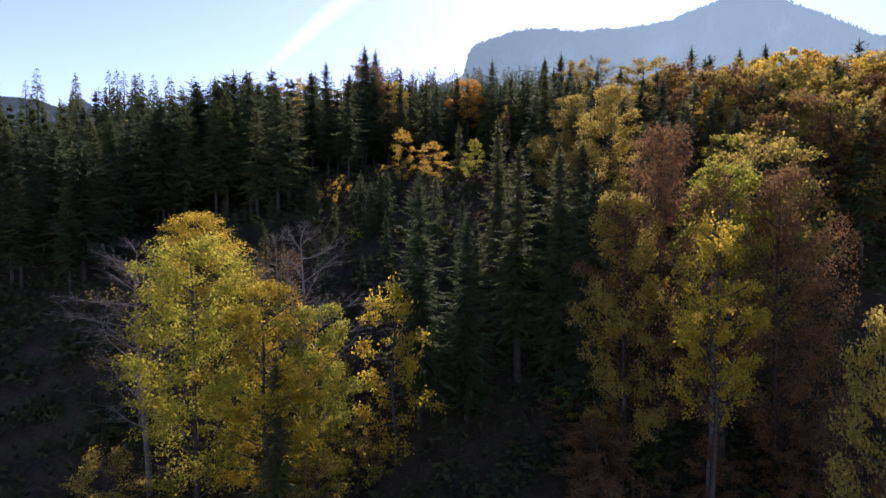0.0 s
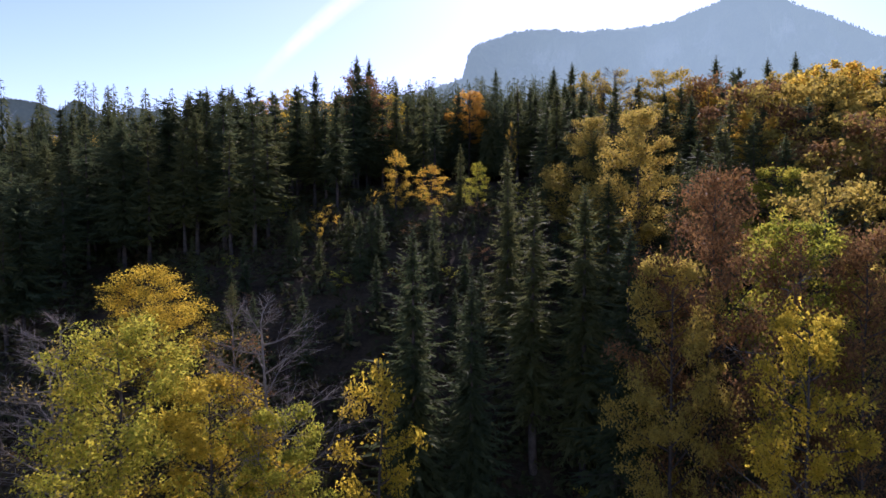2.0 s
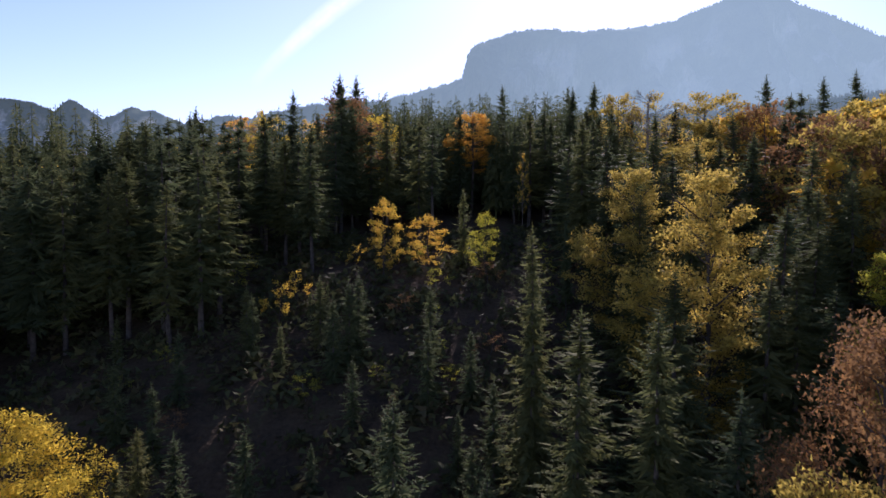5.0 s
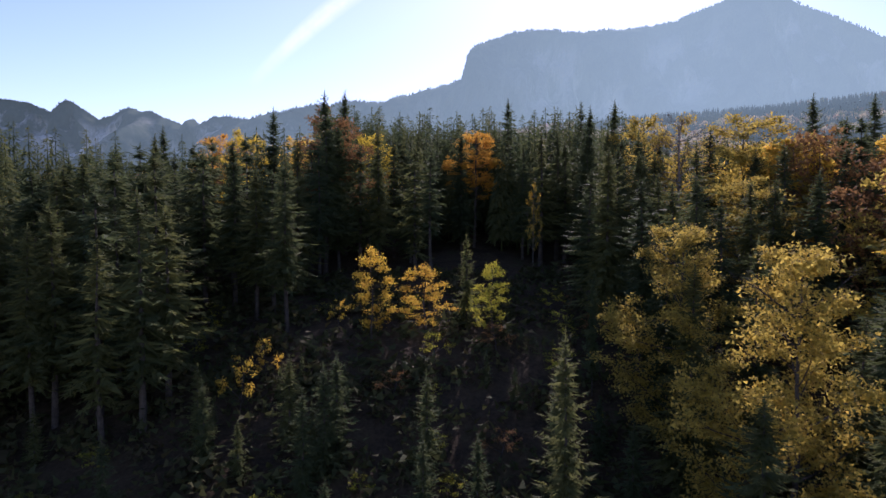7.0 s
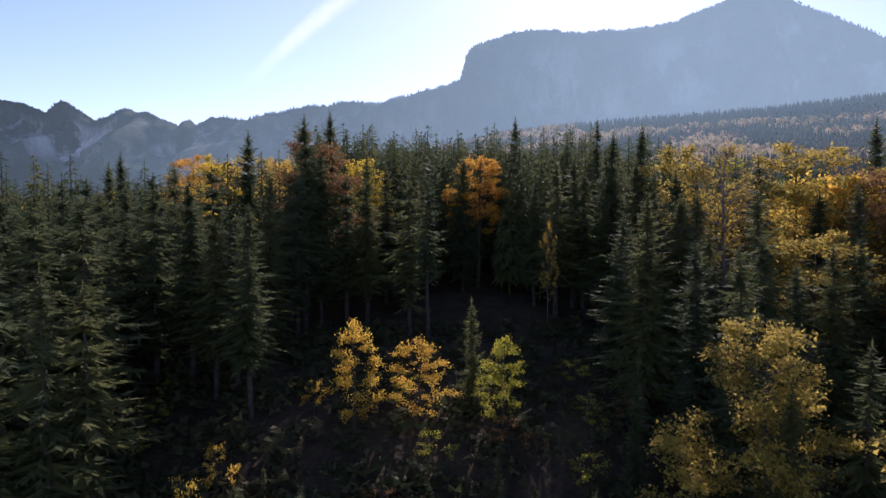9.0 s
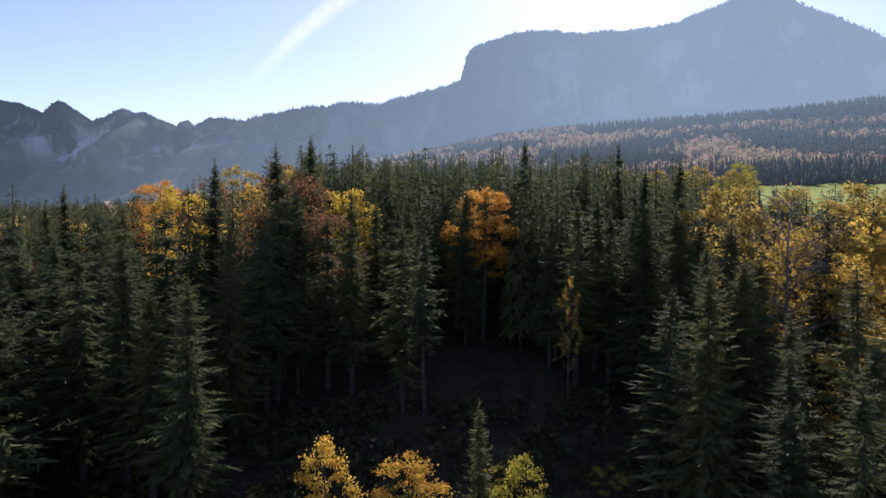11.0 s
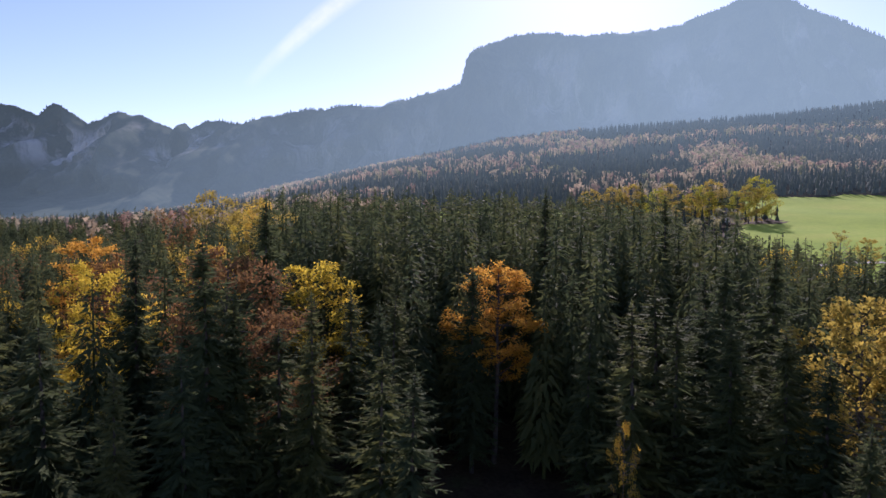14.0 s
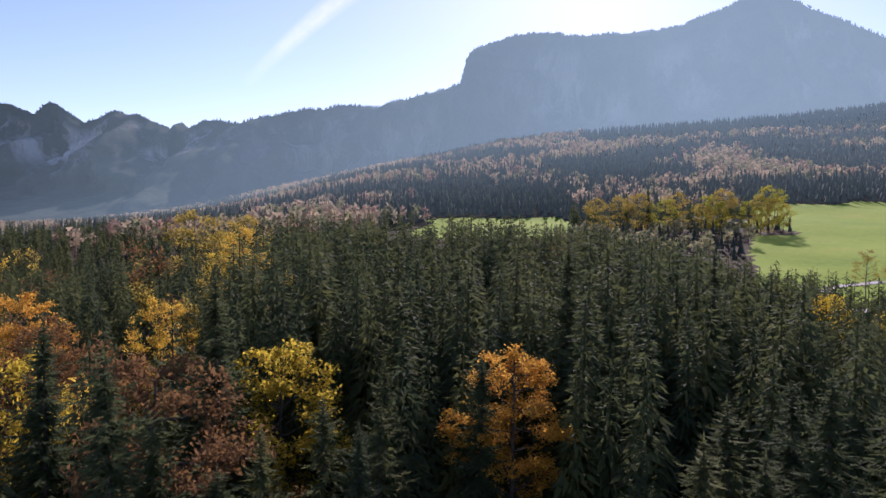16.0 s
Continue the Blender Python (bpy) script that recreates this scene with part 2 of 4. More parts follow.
nx_, ny_ = len(gx), len(gy)
ii = (np.arange(ny_ - 1)[:, None] * nx_ + np.arange(nx_ - 1)[None]).ravel()
gt = np.stack([ii, ii + 1, ii + nx_ + 1, ii, ii + nx_ + 1, ii + nx_], 1).reshape(-1, 3)
ground_me = mesh_from("ground", gv, gt, FLOOR, smooth=True)
ground_me.materials.append(GRASS)
ground_me.materials.append(BOUNCE_GROUND)
ground_me.materials.append(HAZED_FLOOR)
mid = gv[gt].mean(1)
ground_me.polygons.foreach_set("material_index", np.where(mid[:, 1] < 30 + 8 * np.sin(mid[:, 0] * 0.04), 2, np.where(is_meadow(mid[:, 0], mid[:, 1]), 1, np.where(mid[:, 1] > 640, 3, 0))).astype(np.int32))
ground = tagged(new("ground", ground_me), "brown leaf-covered forest floor between green mown meadows, with unseen pale bounce ground", "ground", kind="structure")

# ---- mountains ----

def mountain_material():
    """Far limestone and woods: rock on the steep faces, dark woods elsewhere; haze is painted over both as a faint blue
    emission.
    """
    m, t, out = material("far_mountain_rock_woods_and_haze")
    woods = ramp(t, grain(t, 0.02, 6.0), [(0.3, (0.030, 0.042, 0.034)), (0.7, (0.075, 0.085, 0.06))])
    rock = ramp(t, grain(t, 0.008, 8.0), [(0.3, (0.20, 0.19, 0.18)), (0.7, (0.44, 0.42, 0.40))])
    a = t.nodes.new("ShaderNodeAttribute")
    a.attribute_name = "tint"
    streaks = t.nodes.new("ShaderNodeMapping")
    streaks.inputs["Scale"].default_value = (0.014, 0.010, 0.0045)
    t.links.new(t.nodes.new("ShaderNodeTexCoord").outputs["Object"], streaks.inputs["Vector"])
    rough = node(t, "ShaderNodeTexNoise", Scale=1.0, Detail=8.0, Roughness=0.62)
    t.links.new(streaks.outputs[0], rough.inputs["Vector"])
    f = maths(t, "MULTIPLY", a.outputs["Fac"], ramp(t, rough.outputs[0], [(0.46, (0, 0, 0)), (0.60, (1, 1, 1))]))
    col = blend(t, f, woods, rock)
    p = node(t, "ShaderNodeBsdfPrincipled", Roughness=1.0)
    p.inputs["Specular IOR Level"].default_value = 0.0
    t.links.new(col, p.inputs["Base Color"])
    # the painted haze is brighter towards the sun's side
    paint_haze(t, p, 0, -1300.0, 700.0, RANGE_HAZE * 0.24, RANGE_HAZE * 1.25)
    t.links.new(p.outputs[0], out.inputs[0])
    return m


# emission strength of the haze painted on the mountains and ridge trees
RANGE_HAZE = 0.345
HAZED_RANGE = mountain_material()
# ridge line: metres across, metres up, at the mountains' distance
RIDGE_X = [-4200, -3000, -2300, -1990, -1840, -1745, -1680, -1650, -1530, -1395, -1300, -1130, -1105, -1080, -1020, -860, -560, -210, 90, 105, 118, 155, 320, 475, 545, 920, 1050, 1297, 1400, 1486, 1600, 1850, 1990, 2600, 3400, 4200]
RIDGE_Z = [480, 520, 600, 575, 560, 520, 565, 560, 478, 535, 520, 445, 482, 452, 500, 488, 550, 570, 662, 720, 775, 818, 868, 880, 868, 893, 925, 1033, 1050, 1048, 993, 905, 850, 780, 700, 640]
NEAR = 0.72
RIDGE_X = [NEAR * x for x in RIDGE_X]
RIDGE_Z = [40 + NEAR * (z - 40) for z in RIDGE_Z]


def mountain_range(name, y0, x0, x1, n, rows, rise, label):
    rng = np.random.RandomState(5)
    xs = np.linspace(x0, x1, n)
    top = np.interp(xs, RIDGE_X, RIDGE_Z)
    jag = np.array([noise.fractal(Vector((x * 0.012, 3.1, 0.0)), 1.0, 2.0, 5) for x in xs]) * 9
    top = top + jag
    vs = np.linspace(0, 1, rows)
    v, tint = [], []
    for j, s in enumerate(vs):
        # s 0 at the foot, 1 on the ridge: talus first, cliff above
        up = np.interp(s, [0, 0.4, 0.55, 0.9, 1.0], [0, 0.30, 0.52, 0.94, 1.0])
        out_ = np.interp(s, [0, 0.4, 0.55, 0.9, 1.0], [1.0, 0.45, 0.30, 0.06, 0.0]) * rise
        gul = np.array([noise.fractal(Vector((x * 0.004, up * 1.5, 7.0)), 1.0, 2.0, 6) for x in xs])
        fine = np.array([noise.fractal(Vector((x * 0.02, up * 4.0, 9.0)), 1.0, 2.0, 4) for x in xs])
        fade = math.sin(math.pi * min(1, s * 1.0)) ** 0.7 if 0 < s < 1 else 0.0
        y = y0 - out_ + (gul * 230 + fine * 60) * fade
        v.append(np.stack([xs, y, 40 + (top - 40) * up + fine * 10 * fade], 1))
        cliff = smooth_step(0.40, 0.6, np.full(n, up)) * (1 - smooth_step(0.86, 0.95, np.full(n, up)))
        tint.append(cliff * np.where(xs < -600, 1.0, 0.35) * np.clip(0.6 + gul * 1.6, 0, 1))
    # a back slope closes it
    v.append(np.stack([xs, np.full(n, y0 + 500.0), top * 0.5], 1))
    tint.append(np.zeros(n))
    vv = np.concatenate(v)
    k = (np.arange(rows)[:, None] * n + np.arange(n - 1)[None]).ravel()
    tr = np.stack([k, k + 1, k + n + 1, k, k + n + 1, k + n], 1).reshape(-1, 3)
    tagged(new(name, mesh_from(name, vv, tr, HAZED_RANGE, np.concatenate(tint))), label, "mountain", kind="structure")
    return xs, top


RANGE_Y = 2250
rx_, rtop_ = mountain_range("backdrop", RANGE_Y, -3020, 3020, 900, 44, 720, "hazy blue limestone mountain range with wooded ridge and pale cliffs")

# small spruces along the ridge
rng = np.random.RandomState(11)
s = Soup()
for k in range(1500):
    x = rng.uniform(-1700, 1650)
    h = rng.uniform(5, 13) * (0.75 if x > 120 else 1.0 if x > -700 else 0.6)
    z, y, r = float(np.interp(x, rx_, rtop_)) - 3, RANGE_Y + rng.uniform(-12, 5), rng.uniform(2.0, 3.6)
    a = rng.uniform(0, 6.3)
    ring = [(x + r * math.cos(a + i * 1.57), y + r * math.sin(a + i * 1.57), z) for i in range(4)]
    s.add(ring + [(x, y, z + h)], [(0, 1, 4), (1, 2, 4), (2, 3, 4), (3, 0, 4)])
tagged(new("ridge_trees", s.mesh("ridge_trees", HAZED_RANGE)), "tiny hazy spruces along the mountain ridge", "trees", kind="stuff")


# ---- trees ----
def spruce_meshes(seed, height, radius, bare=0.08, whorls=34, per=6, twigs=7, droop=0.35, olive=False, ragged=0.25, blunt=0.0, inner=5, fine=0.55):
    rng = np.random.RandomState(seed)
    t = Soup()
    zs = np.linspace(-0.8, height * 0.97, 9)
    bend = rng.uniform(-0.25, 0.25, 2)
    wob = lambda z: np.stack([bend[0] * np.sin(z / height * 3), bend[1] * np.sin(z / height * 3.5)], -1)
    base_r = 0.011 * height + 0.05
    pts = np.concatenate([wob(zs), zs[:, None]], 1)
    t.tube(pts, base_r * (1 - 0.96 * np.clip(zs / height, 0, 1)) + 0.01, 8)
    c = Soup()
    at, axis, side, ln, wd = [], [], [], [], []

    def profile(f):
        p = max(0.0, 1 - f) ** (0.66 - 0.30 * blunt)
        return p * (0.55 + 0.45 * min(1, f / 0.14))

    for w in range(whorls):
        f = ((w + rng.uniform(-0.45, 0.45)) / whorls)
        f = min(max(f, 0), 0.985) ** 0.92
        z = height * (bare + (1 - bare) * f)
        prof = profile(f)
        count = max(3, int(round(per * (0.7 + 0.3 * prof))))
        a0 = rng.uniform(0, 6.3)
        for b in range(count):
            if rng.rand() < 0.10 * (1 + ragged):
                continue
            a = a0 + 6.283 * b / count + rng.uniform(-0.35, 0.35)
            zb = z + rng.uniform(-0.35, 0.35)
            r = radius * prof * rng.uniform(1 - ragged * 1.4, 1 + ragged) + 0.12
            pitch0 = 0.42 * f ** 1.2 - 0.12 + rng.uniform(-0.15, 0.15)
            out = np.array([math.cos(a), math.sin(a), 0])
            lat = np.array([-math.sin(a), math.cos(a), 0])
            # broad hanging sprays close to the trunk make the crown dense
            hub = np.array([*wob(np.array([zb]))[0], zb])
            for q in range(inner):
                ai = a + rng.uniform(-0.6, 0.6)
                d_ = unit(np.array([math.cos(ai), math.sin(ai), rng.uniform(-0.9, 0.05)]))
                at.append((hub + d_ * r * 0.08)[None])
                axis.append(d_[None])
                side.append(unit(np.cross(d_, rng.uniform(-1, 1, 3)))[None])
                ln.append(np.array([r * rng.uniform(0.5, 0.8)]))
                wd.append(np.array([r * rng.uniform(0.65, 1.05) / inner]))
            k = max(2, int(round(twigs * (0.45 + 0.75 * prof))))
            ss = 0.18 + 0.82 * (np.arange(k) + 0.6) / k
            zoff = r * (pitch0 * ss - droop * ss ** 1.5 * (1 - f) + 0.18 * ss ** 4)
            base = np.concatenate([wob(np.full(k, zb)), np.full((k, 1), zb)], 1) + out * (ss * r)[:, None] + np.array([0, 0, 1]) * zoff[:, None]
            for sgn in (-1, 1):
                ang = rng.uniform(0.35, 1.15, k)
                dirs = out * np.cos(ang)[:, None] + lat * (sgn * np.sin(ang))[:, None] + np.array([0, 0, 1]) * (rng.uniform(-1.15, 0.15, k) * (1.15 - f))[:, None]
                dirs = unit(dirs)
                up = np.array([0, 0, 0.55]) + rng.uniform(-0.9, 0.9, (k, 3))
                at.append(base + rng.uniform(-0.12, 0.12, (k, 3)))
                axis.append(dirs)
                side.append(unit(np.cross(dirs, up)))
                l_ = (0.36 * r * (1.15 - 0.6 * ss) + 0.10 + 0.22 * prof) * rng.uniform(0.6, 1.35, k) * fine
                ln.append(l_)
                wd.append(l_ * rng.uniform(0.28, 0.44, k))
            tip = unit(out + np.array([0, 0, pitch0 - droop * 0.7 * (1 - f) + 0.2]))
            at.append(base[-2:-1])
            axis.append(tip[None])
            side.append(unit(lat[None] + rng.uniform(-0.5, 0.5, (1, 3))))
            ln.append(np.array([0.40 * r + 0.08 + 0.25 * prof]))
            wd.append(np.array([0.12 * r + 0.05]))
    # pointed tip with a thin leader
    top = np.array([*wob(np.array([height]))[0], height])
    step = 0.26 if whorls > 18 else 0.42
    deep = 0.10
    while deep < 3.4 - 1.6 * blunt:
        for i in range(5):
            a = deep * 9 + i * 1.257 + rng.uniform(-0.3, 0.3)
            l_ = (0.12 + 0.33 * deep) * rng.uniform(0.7, 1.2)
            at.append((top - [0, 0, deep])[None])
            axis.append(unit(np.array([[math.cos(a), math.sin(a), 0.35 - 0.12 * deep]])))
            side.append(unit(np.array([[-math.sin(a), math.cos(a), rng.uniform(-1.2, 1.2)]])))
            ln.append(np.array([l_]))
            wd.append(np.array([l_ * 0.42 + 0.03]))
        deep += step
    at.append((top - [0, 0, 0.7])[None])
    axis.append(np.array([[0, 0, 1.0]]))
    side.append(np.array([[1.0, 0, 0]]))
    ln.append(np.array([1.1]))
    wd.append(np.array([0.16]))
    c.blades(np.concatenate(at), np.concatenate(axis), np.concatenate(side), np.concatenate(ln), np.concatenate(wd))
    return t.mesh("trunk", BARK, True), c.mesh("crown", NEEDLE_OLIVE if olive else NEEDLE)


def leaf_tree_meshes(seed, height, width, leaves=7000, low=0.22, leaf=0.30, bare_twigs=0.0, lean=0.0, spread=1.0, lopsided=0.2, n_limb=24, subs=7, fluff=1.0):
    """Trunk with limbs, and a crown of leaf sprays laid along the branches; local base at 0, crown width in metres."""
    rng = np.random.RandomState(seed)
    t, c = Soup(), Soup()
    n = 8
    zs = np.linspace(-0.8, height * 0.93, n)
    wx, wy = np.cumsum(rng.uniform(-0.22, 0.22, n)), np.cumsum(rng.uniform(-0.22, 0.22, n))
    trunk = np.stack([wx + lean * zs, wy, zs], 1)
    r0 = 0.010 * height + 0.06
    t.tube(trunk, r0 * (1 - 0.92 * (zs + 0.8) / (height + 0.8)) + 0.015, 7)
    bias = rng.uniform(0, 6.3)
    seg_a, seg_b, seg_w = [], [], []
    for i in range(n_limb):
        f = low + (0.95 - low) * (i + rng.rand()) / n_limb
        a = i * 2.4 + rng.uniform(-0.5, 0.5)
        start = np.array([np.interp(f * height, zs, trunk[:, k]) for k in range(3)])
        g = (f - low) / (1 - low)
        env = math.sin(math.pi * (0.16 + 0.80 * g) ** 0.85) ** 0.8
        r = width / 2 * env * rng.uniform(0.55, 1.25) * (1 + lopsided * math.cos(a - bias))
        rise = r * rng.uniform(0.25, 0.85) / spread + height * 0.03
        end = start + [math.cos(a) * r, math.sin(a) * r, rise]
        dome = height * (1.0 - 0.20 * (math.hypot(end[0], end[1]) / (width / 2)) ** 2) - rng.uniform(0, 0.05) * height
        end[2] = max(min(end[2], dome), start[2] + 0.1)
        m_ = (start + end) / 2 + [0, 0, -0.06 * r] + rng.uniform(-0.3, 0.3, 3)
        ts = np.linspace(0, 1, 5)[:, None]
        curve = (1 - ts) ** 2 * start + 2 * ts * (1 - ts) * m_ + ts ** 2 * end
        lr = 0.30 * r0 * (1 - 0.5 * g)
        t.tube(curve, lr * (1 - 0.85 * ts[:, 0]) + 0.008, 4)
        leafless = rng.rand() < bare_twigs
        for j in range(subs):
            u = rng.uniform(0.30, 1.0)
            p = (1 - u) ** 2 * start + 2 * u * (1 - u) * m_ + u ** 2 * end
            d = unit(np.array([math.cos(a), math.sin(a), 0.25 + 0.5 * g]) + rng.uniform(-0.95, 0.95, 3) * [1, 1, 0.6])
            q = p + d * (r * rng.uniform(0.16, 0.42) + 0.25)
            t.tube([p, q], [lr * 0.28 + 0.006, 0.006], 3)
            if not leafless:
                seg_a.append(p + (q - p) * 0.2), seg_b.append(q), seg_w.append(1.0)
            for e in range(4 if leafless else 2):
                d2 = unit(d + rng.uniform(-0.9, 0.9, 3) * [1, 1, 0.6])
                e_ = q + d2 * rng.uniform(0.4, 1.0) * (0.4 + 0.12 * r) * (1.7 if leafless else 1)
                t.tube([q, e_], [0.012, 0.004], 3)
                if not leafless:
                    seg_a.append(q), seg_b.append(e_), seg_w.append(0.9)
    if leaves and seg_a:
        A, B, W = np.array(seg_a), np.array(seg_b), np.array(seg_w) * rng.uniform(0.3, 1.6, len(seg_w)) * np.linalg.norm(np.array(seg_b) - np.array(seg_a), axis=1)
        pick = rng.choice(len(A), leaves, p=W / W.sum())
        u = rng.rand(leaves)[:, None] * 1.1
        dirs = unit(B[pick] - A[pick])
        at = A[pick] + (B[pick] - A[pick]) * u + rng.normal(0, 1, (leaves, 3)) * (0.10 + 0.020 * width) * fluff * [1.25, 1.25, 0.55]
        ok = at[:, 2] < height * (1.03 - 0.16 * (np.hypot(at[:, 0], at[:, 1]) / (width / 2)) ** 2) + rng.normal(0, 0.25, leaves)
        at, dirs = at[ok], dirs[ok]
        k = len(at)
        axis = unit(dirs * 0.7 + rng.normal(0, 0.8, (k, 3)) * [1, 1, 0.55] + [0, 0, -0.22])
        side = unit(np.cross(axis, rng.normal(0, 0.55, (k, 3)) + [0, 0, 1.0]))
        l_ = leaf * rng.uniform(0.6, 1.4, k)
        if leaf > 0.43 or leaves > 15000:
            c.blades(at, axis, side, l_, l_ * 0.8)
        else:
            c.cards(at, axis, side, l_, l_ * 0.66)
    return t, c


def conifer(name, seed, label, category="spruce", **kw):
    trunk, crown = spruce_meshes(seed, **kw)
    thing = tagged(new(name), label, category)
    part("trunk", trunk, thing)
    part("crown", crown, thing)
    thing["tall"] = kw["height"]
    return thing


def move_to(ob, m):
    ob.matrix_basis = m
    return ob


def drop_away(ob):
    """Removes a pattern tree after its copies stand."""
    for o in (*ob.children_recursive, ob):
        bpy.data.objects.remove(o)


def stand(pattern, x, y, height, group="", label="", turn=None, fat=1.0, sink=0.0):
    """A copy of a pattern tree, its base on the ground, at its own height."""
    k = height / pattern["tall"]
    ob = copy_thing(pattern, pose(x, y, float(ground_z(x, y)) - 0.1 - sink, 0, 0, rand.uniform(0, 360) if turn is None else turn))
    ob.scale = (k * fat, k * fat, k)
    return tagged(ob, label, group=group)


rand = random.Random(4)
SP = "dark green spruce with drooping needled branches in dense forest"
patterns = {
    "edge_a": conifer("spruce", 21, "tall dark green spruce with a bare lower trunk", height=26, radius=3.6, bare=0.26, whorls=34, per=7, twigs=15, droop=0.45, ragged=0.35),
    "edge_b": conifer("spruce", 22, "tall dark green spruce, crown down to the ground", height=26, radius=3.9, bare=0.10, whorls=44, per=7, twigs=14, droop=0.5, ragged=0.3),
    "edge_c": conifer("spruce", 23, "tall slim dark green spruce with drooping branches", height=26, radius=2.9, bare=0.18, whorls=44, per=7, twigs=11, droop=0.55, ragged=0.35),
    "broad": conifer("fir", 24, "broad dark green fir with a blunt crown top", "fir", height=26, radius=4.5, bare=0.18, whorls=30, per=8, twigs=13, droop=0.25, ragged=0.4, blunt=0.8),
    "olive": conifer("spruce", 25, "olive green spruce in sunlight, dense hanging sprays", height=24, radius=3.4, bare=0.12, whorls=40, per=7, twigs=12, droop=0.5, olive=True),
    "young": conifer("young_spruce", 26, "young green spruce with short upturned branches", "spruce", height=12, radius=2.2, bare=0.03, whorls=26, per=6, twigs=7, droop=0.25),
    "stem": conifer("spruce", 34, "tall forest spruce with a long bare trunk and dark crown", height=24, radius=3.2, bare=0.38, whorls=20, per=6, twigs=6, fine=0.75, droop=0.4, ragged=0.4),
    "mid_a": conifer("spruce", 31, SP, height=24, radius=3.4, bare=0.22, whorls=24, per=6, twigs=6, fine=0.75, droop=0.45, ragged=0.4),
    "mid_b": conifer("spruce", 32, SP, height=24, radius=3.1, bare=0.28, whorls=24, per=6, twigs=6, fine=0.75, droop=0.5, ragged=0.4),
    "mid_c": conifer("spruce", 33, SP, height=24, radius=3.7, bare=0.20, whorls=23, per=6, twigs=6, fine=0.75, droop=0.35, ragged=0.45, blunt=0.5),
}

leaf_soups = {}
COLOUR_WORDS = {"amber": "amber", "yellow": "bright yellow", "lime": "yellow-green", "orange": "orange", "rust": "rust-brown", "gold": "pale gold"}
leaf_patterns = {}


def leaf_pattern(shape, colour):
    """Pattern trees, one for each shape and leaf colour; the shapes share trunk and limbs."""
    if (shape, colour) in leaf_patterns:
        return leaf_patterns[shape, colour]
    spec = {
        "round": dict(seed=41, height=18, width=11.5, leaves=9500, low=0.16, leaf=0.32, n_limb=28),
        "tall": dict(seed=42, height=22, width=10.5, leaves=6200, low=0.22, leaf=0.40, n_limb=30),
        "egg": dict(seed=43, height=16, width=8.2, leaves=7000, low=0.20, leaf=0.30, lopsided=0.1, n_limb=28),
        "near": dict(seed=55, height=24, width=14.0, leaves=32000, low=0.06, leaf=0.235, n_limb=40, subs=8, fluff=1.3, bare_twigs=0.12),
        "near_tall": dict(seed=56, height=26, width=11.0, leaves=27000, low=0.10, leaf=0.25, n_limb=38, subs=8, fluff=1.25, lopsided=0.3, bare_twigs=0.1),
        "high": dict(seed=48, height=25, width=8.0, leaves=14000, low=0.40, leaf=0.24, lopsided=0.1, n_limb=30),
        "thin": dict(seed=44, height=20, width=9, leaves=3600, low=0.2, leaf=0.30, bare_twigs=0.4),
        "bare": dict(seed=45, height=22, width=8, leaves=420, low=0.25, leaf=0.20, bare_twigs=0.75, subs=13, n_limb=28),
        "sapling": dict(seed=46, height=9, width=5.2, leaves=4200, low=0.12, leaf=0.20, spread=2.2, n_limb=18, subs=5),
        "bush": dict(seed=47, height=4.5, width=4.5, leaves=800, low=0.08, leaf=0.22, n_limb=8, subs=3),
        "full": dict(seed=57, height=18, width=14, leaves=4200, low=0.03, leaf=0.46, n_limb=20, subs=4, fluff=1.6, lopsided=0.1),
        "lite_round": dict(seed=51, height=18, width=11, leaves=3000, low=0.18, leaf=0.50, n_limb=18, subs=5),
        "lite_tall": dict(seed=52, height=21, width=9.5, leaves=2600, low=0.25, leaf=0.50, n_limb=18, subs=5),
    }[shape]
    if shape not in leaf_soups:
        t, c = leaf_tree_meshes(**spec)
        leaf_soups[shape] = (t.mesh("trunk", BARK_PALE if shape in ("thin", "bare") else BARK, True), c)
    t, c = leaf_soups[shape]
    words = {"bare": "almost leafless tree with pale twigs and few %s leaves", "thin": "thinning autumn tree with %s leaves and bare twigs", "sapling": "small autumn sapling with %s leaves on the bank", "bush": "low shrub with %s leaves on the forest floor"}.get(shape, "autumn beech tree with a full %s crown")
    thing = tagged(new("bush" if shape == "bush" else "sapling" if shape == "sapling" else "beech_tree"), words % COLOUR_WORDS[colour], "shrub" if shape == "bush" else "tree")
    part("trunk", t, thing)
    part("crown", c.mesh("crown", LEAVES[colour]), thing, "%s autumn leaves" % COLOUR_WORDS[colour])
    thing["tall"] = float(spec["height"])
    leaf_patterns[shape, colour] = thing
    return thing


taken = []   # x, y, clear radius


def spruce_at(kind, x, y, top, fat=1.0, sink=0.0):
    taken.append((x, y, 2.6))
    stand(patterns[kind], x, y, top - float(ground_z(x, y)) + sink, "forest trees", fat=fat, sink=sink)


def beech_at(shape, colour, x, y, top, fat=1.0, height=None, turn=None):
    taken.append((x, y, 3.6))
    g = float(ground_z(x, y))
    stand(leaf_pattern(shape, colour), x, y, top - g, "autumn trees", fat=fat, turn=turn)


# trees of the bank, from the near foot upwards
beech_at("near", "yellow", -32.5, 88.5, 40.3, 1.05)
beech_at("near", "lime", -25, 67, 38, 0.85)
beech_at("bare", "gold", -34.5, 76, 37.5, 1.2)
beech_at("bare", "gold", -31, 69, 35.5, 1.1)
beech_at("near_tall", "yellow", -18, 66.5, 34, 0.95)
beech_at("near_tall", "lime", -12.5, 67, 31.5, 0.75)
beech_at("bare", "rust", -14.3, 68.5, 39.3, 0.9)
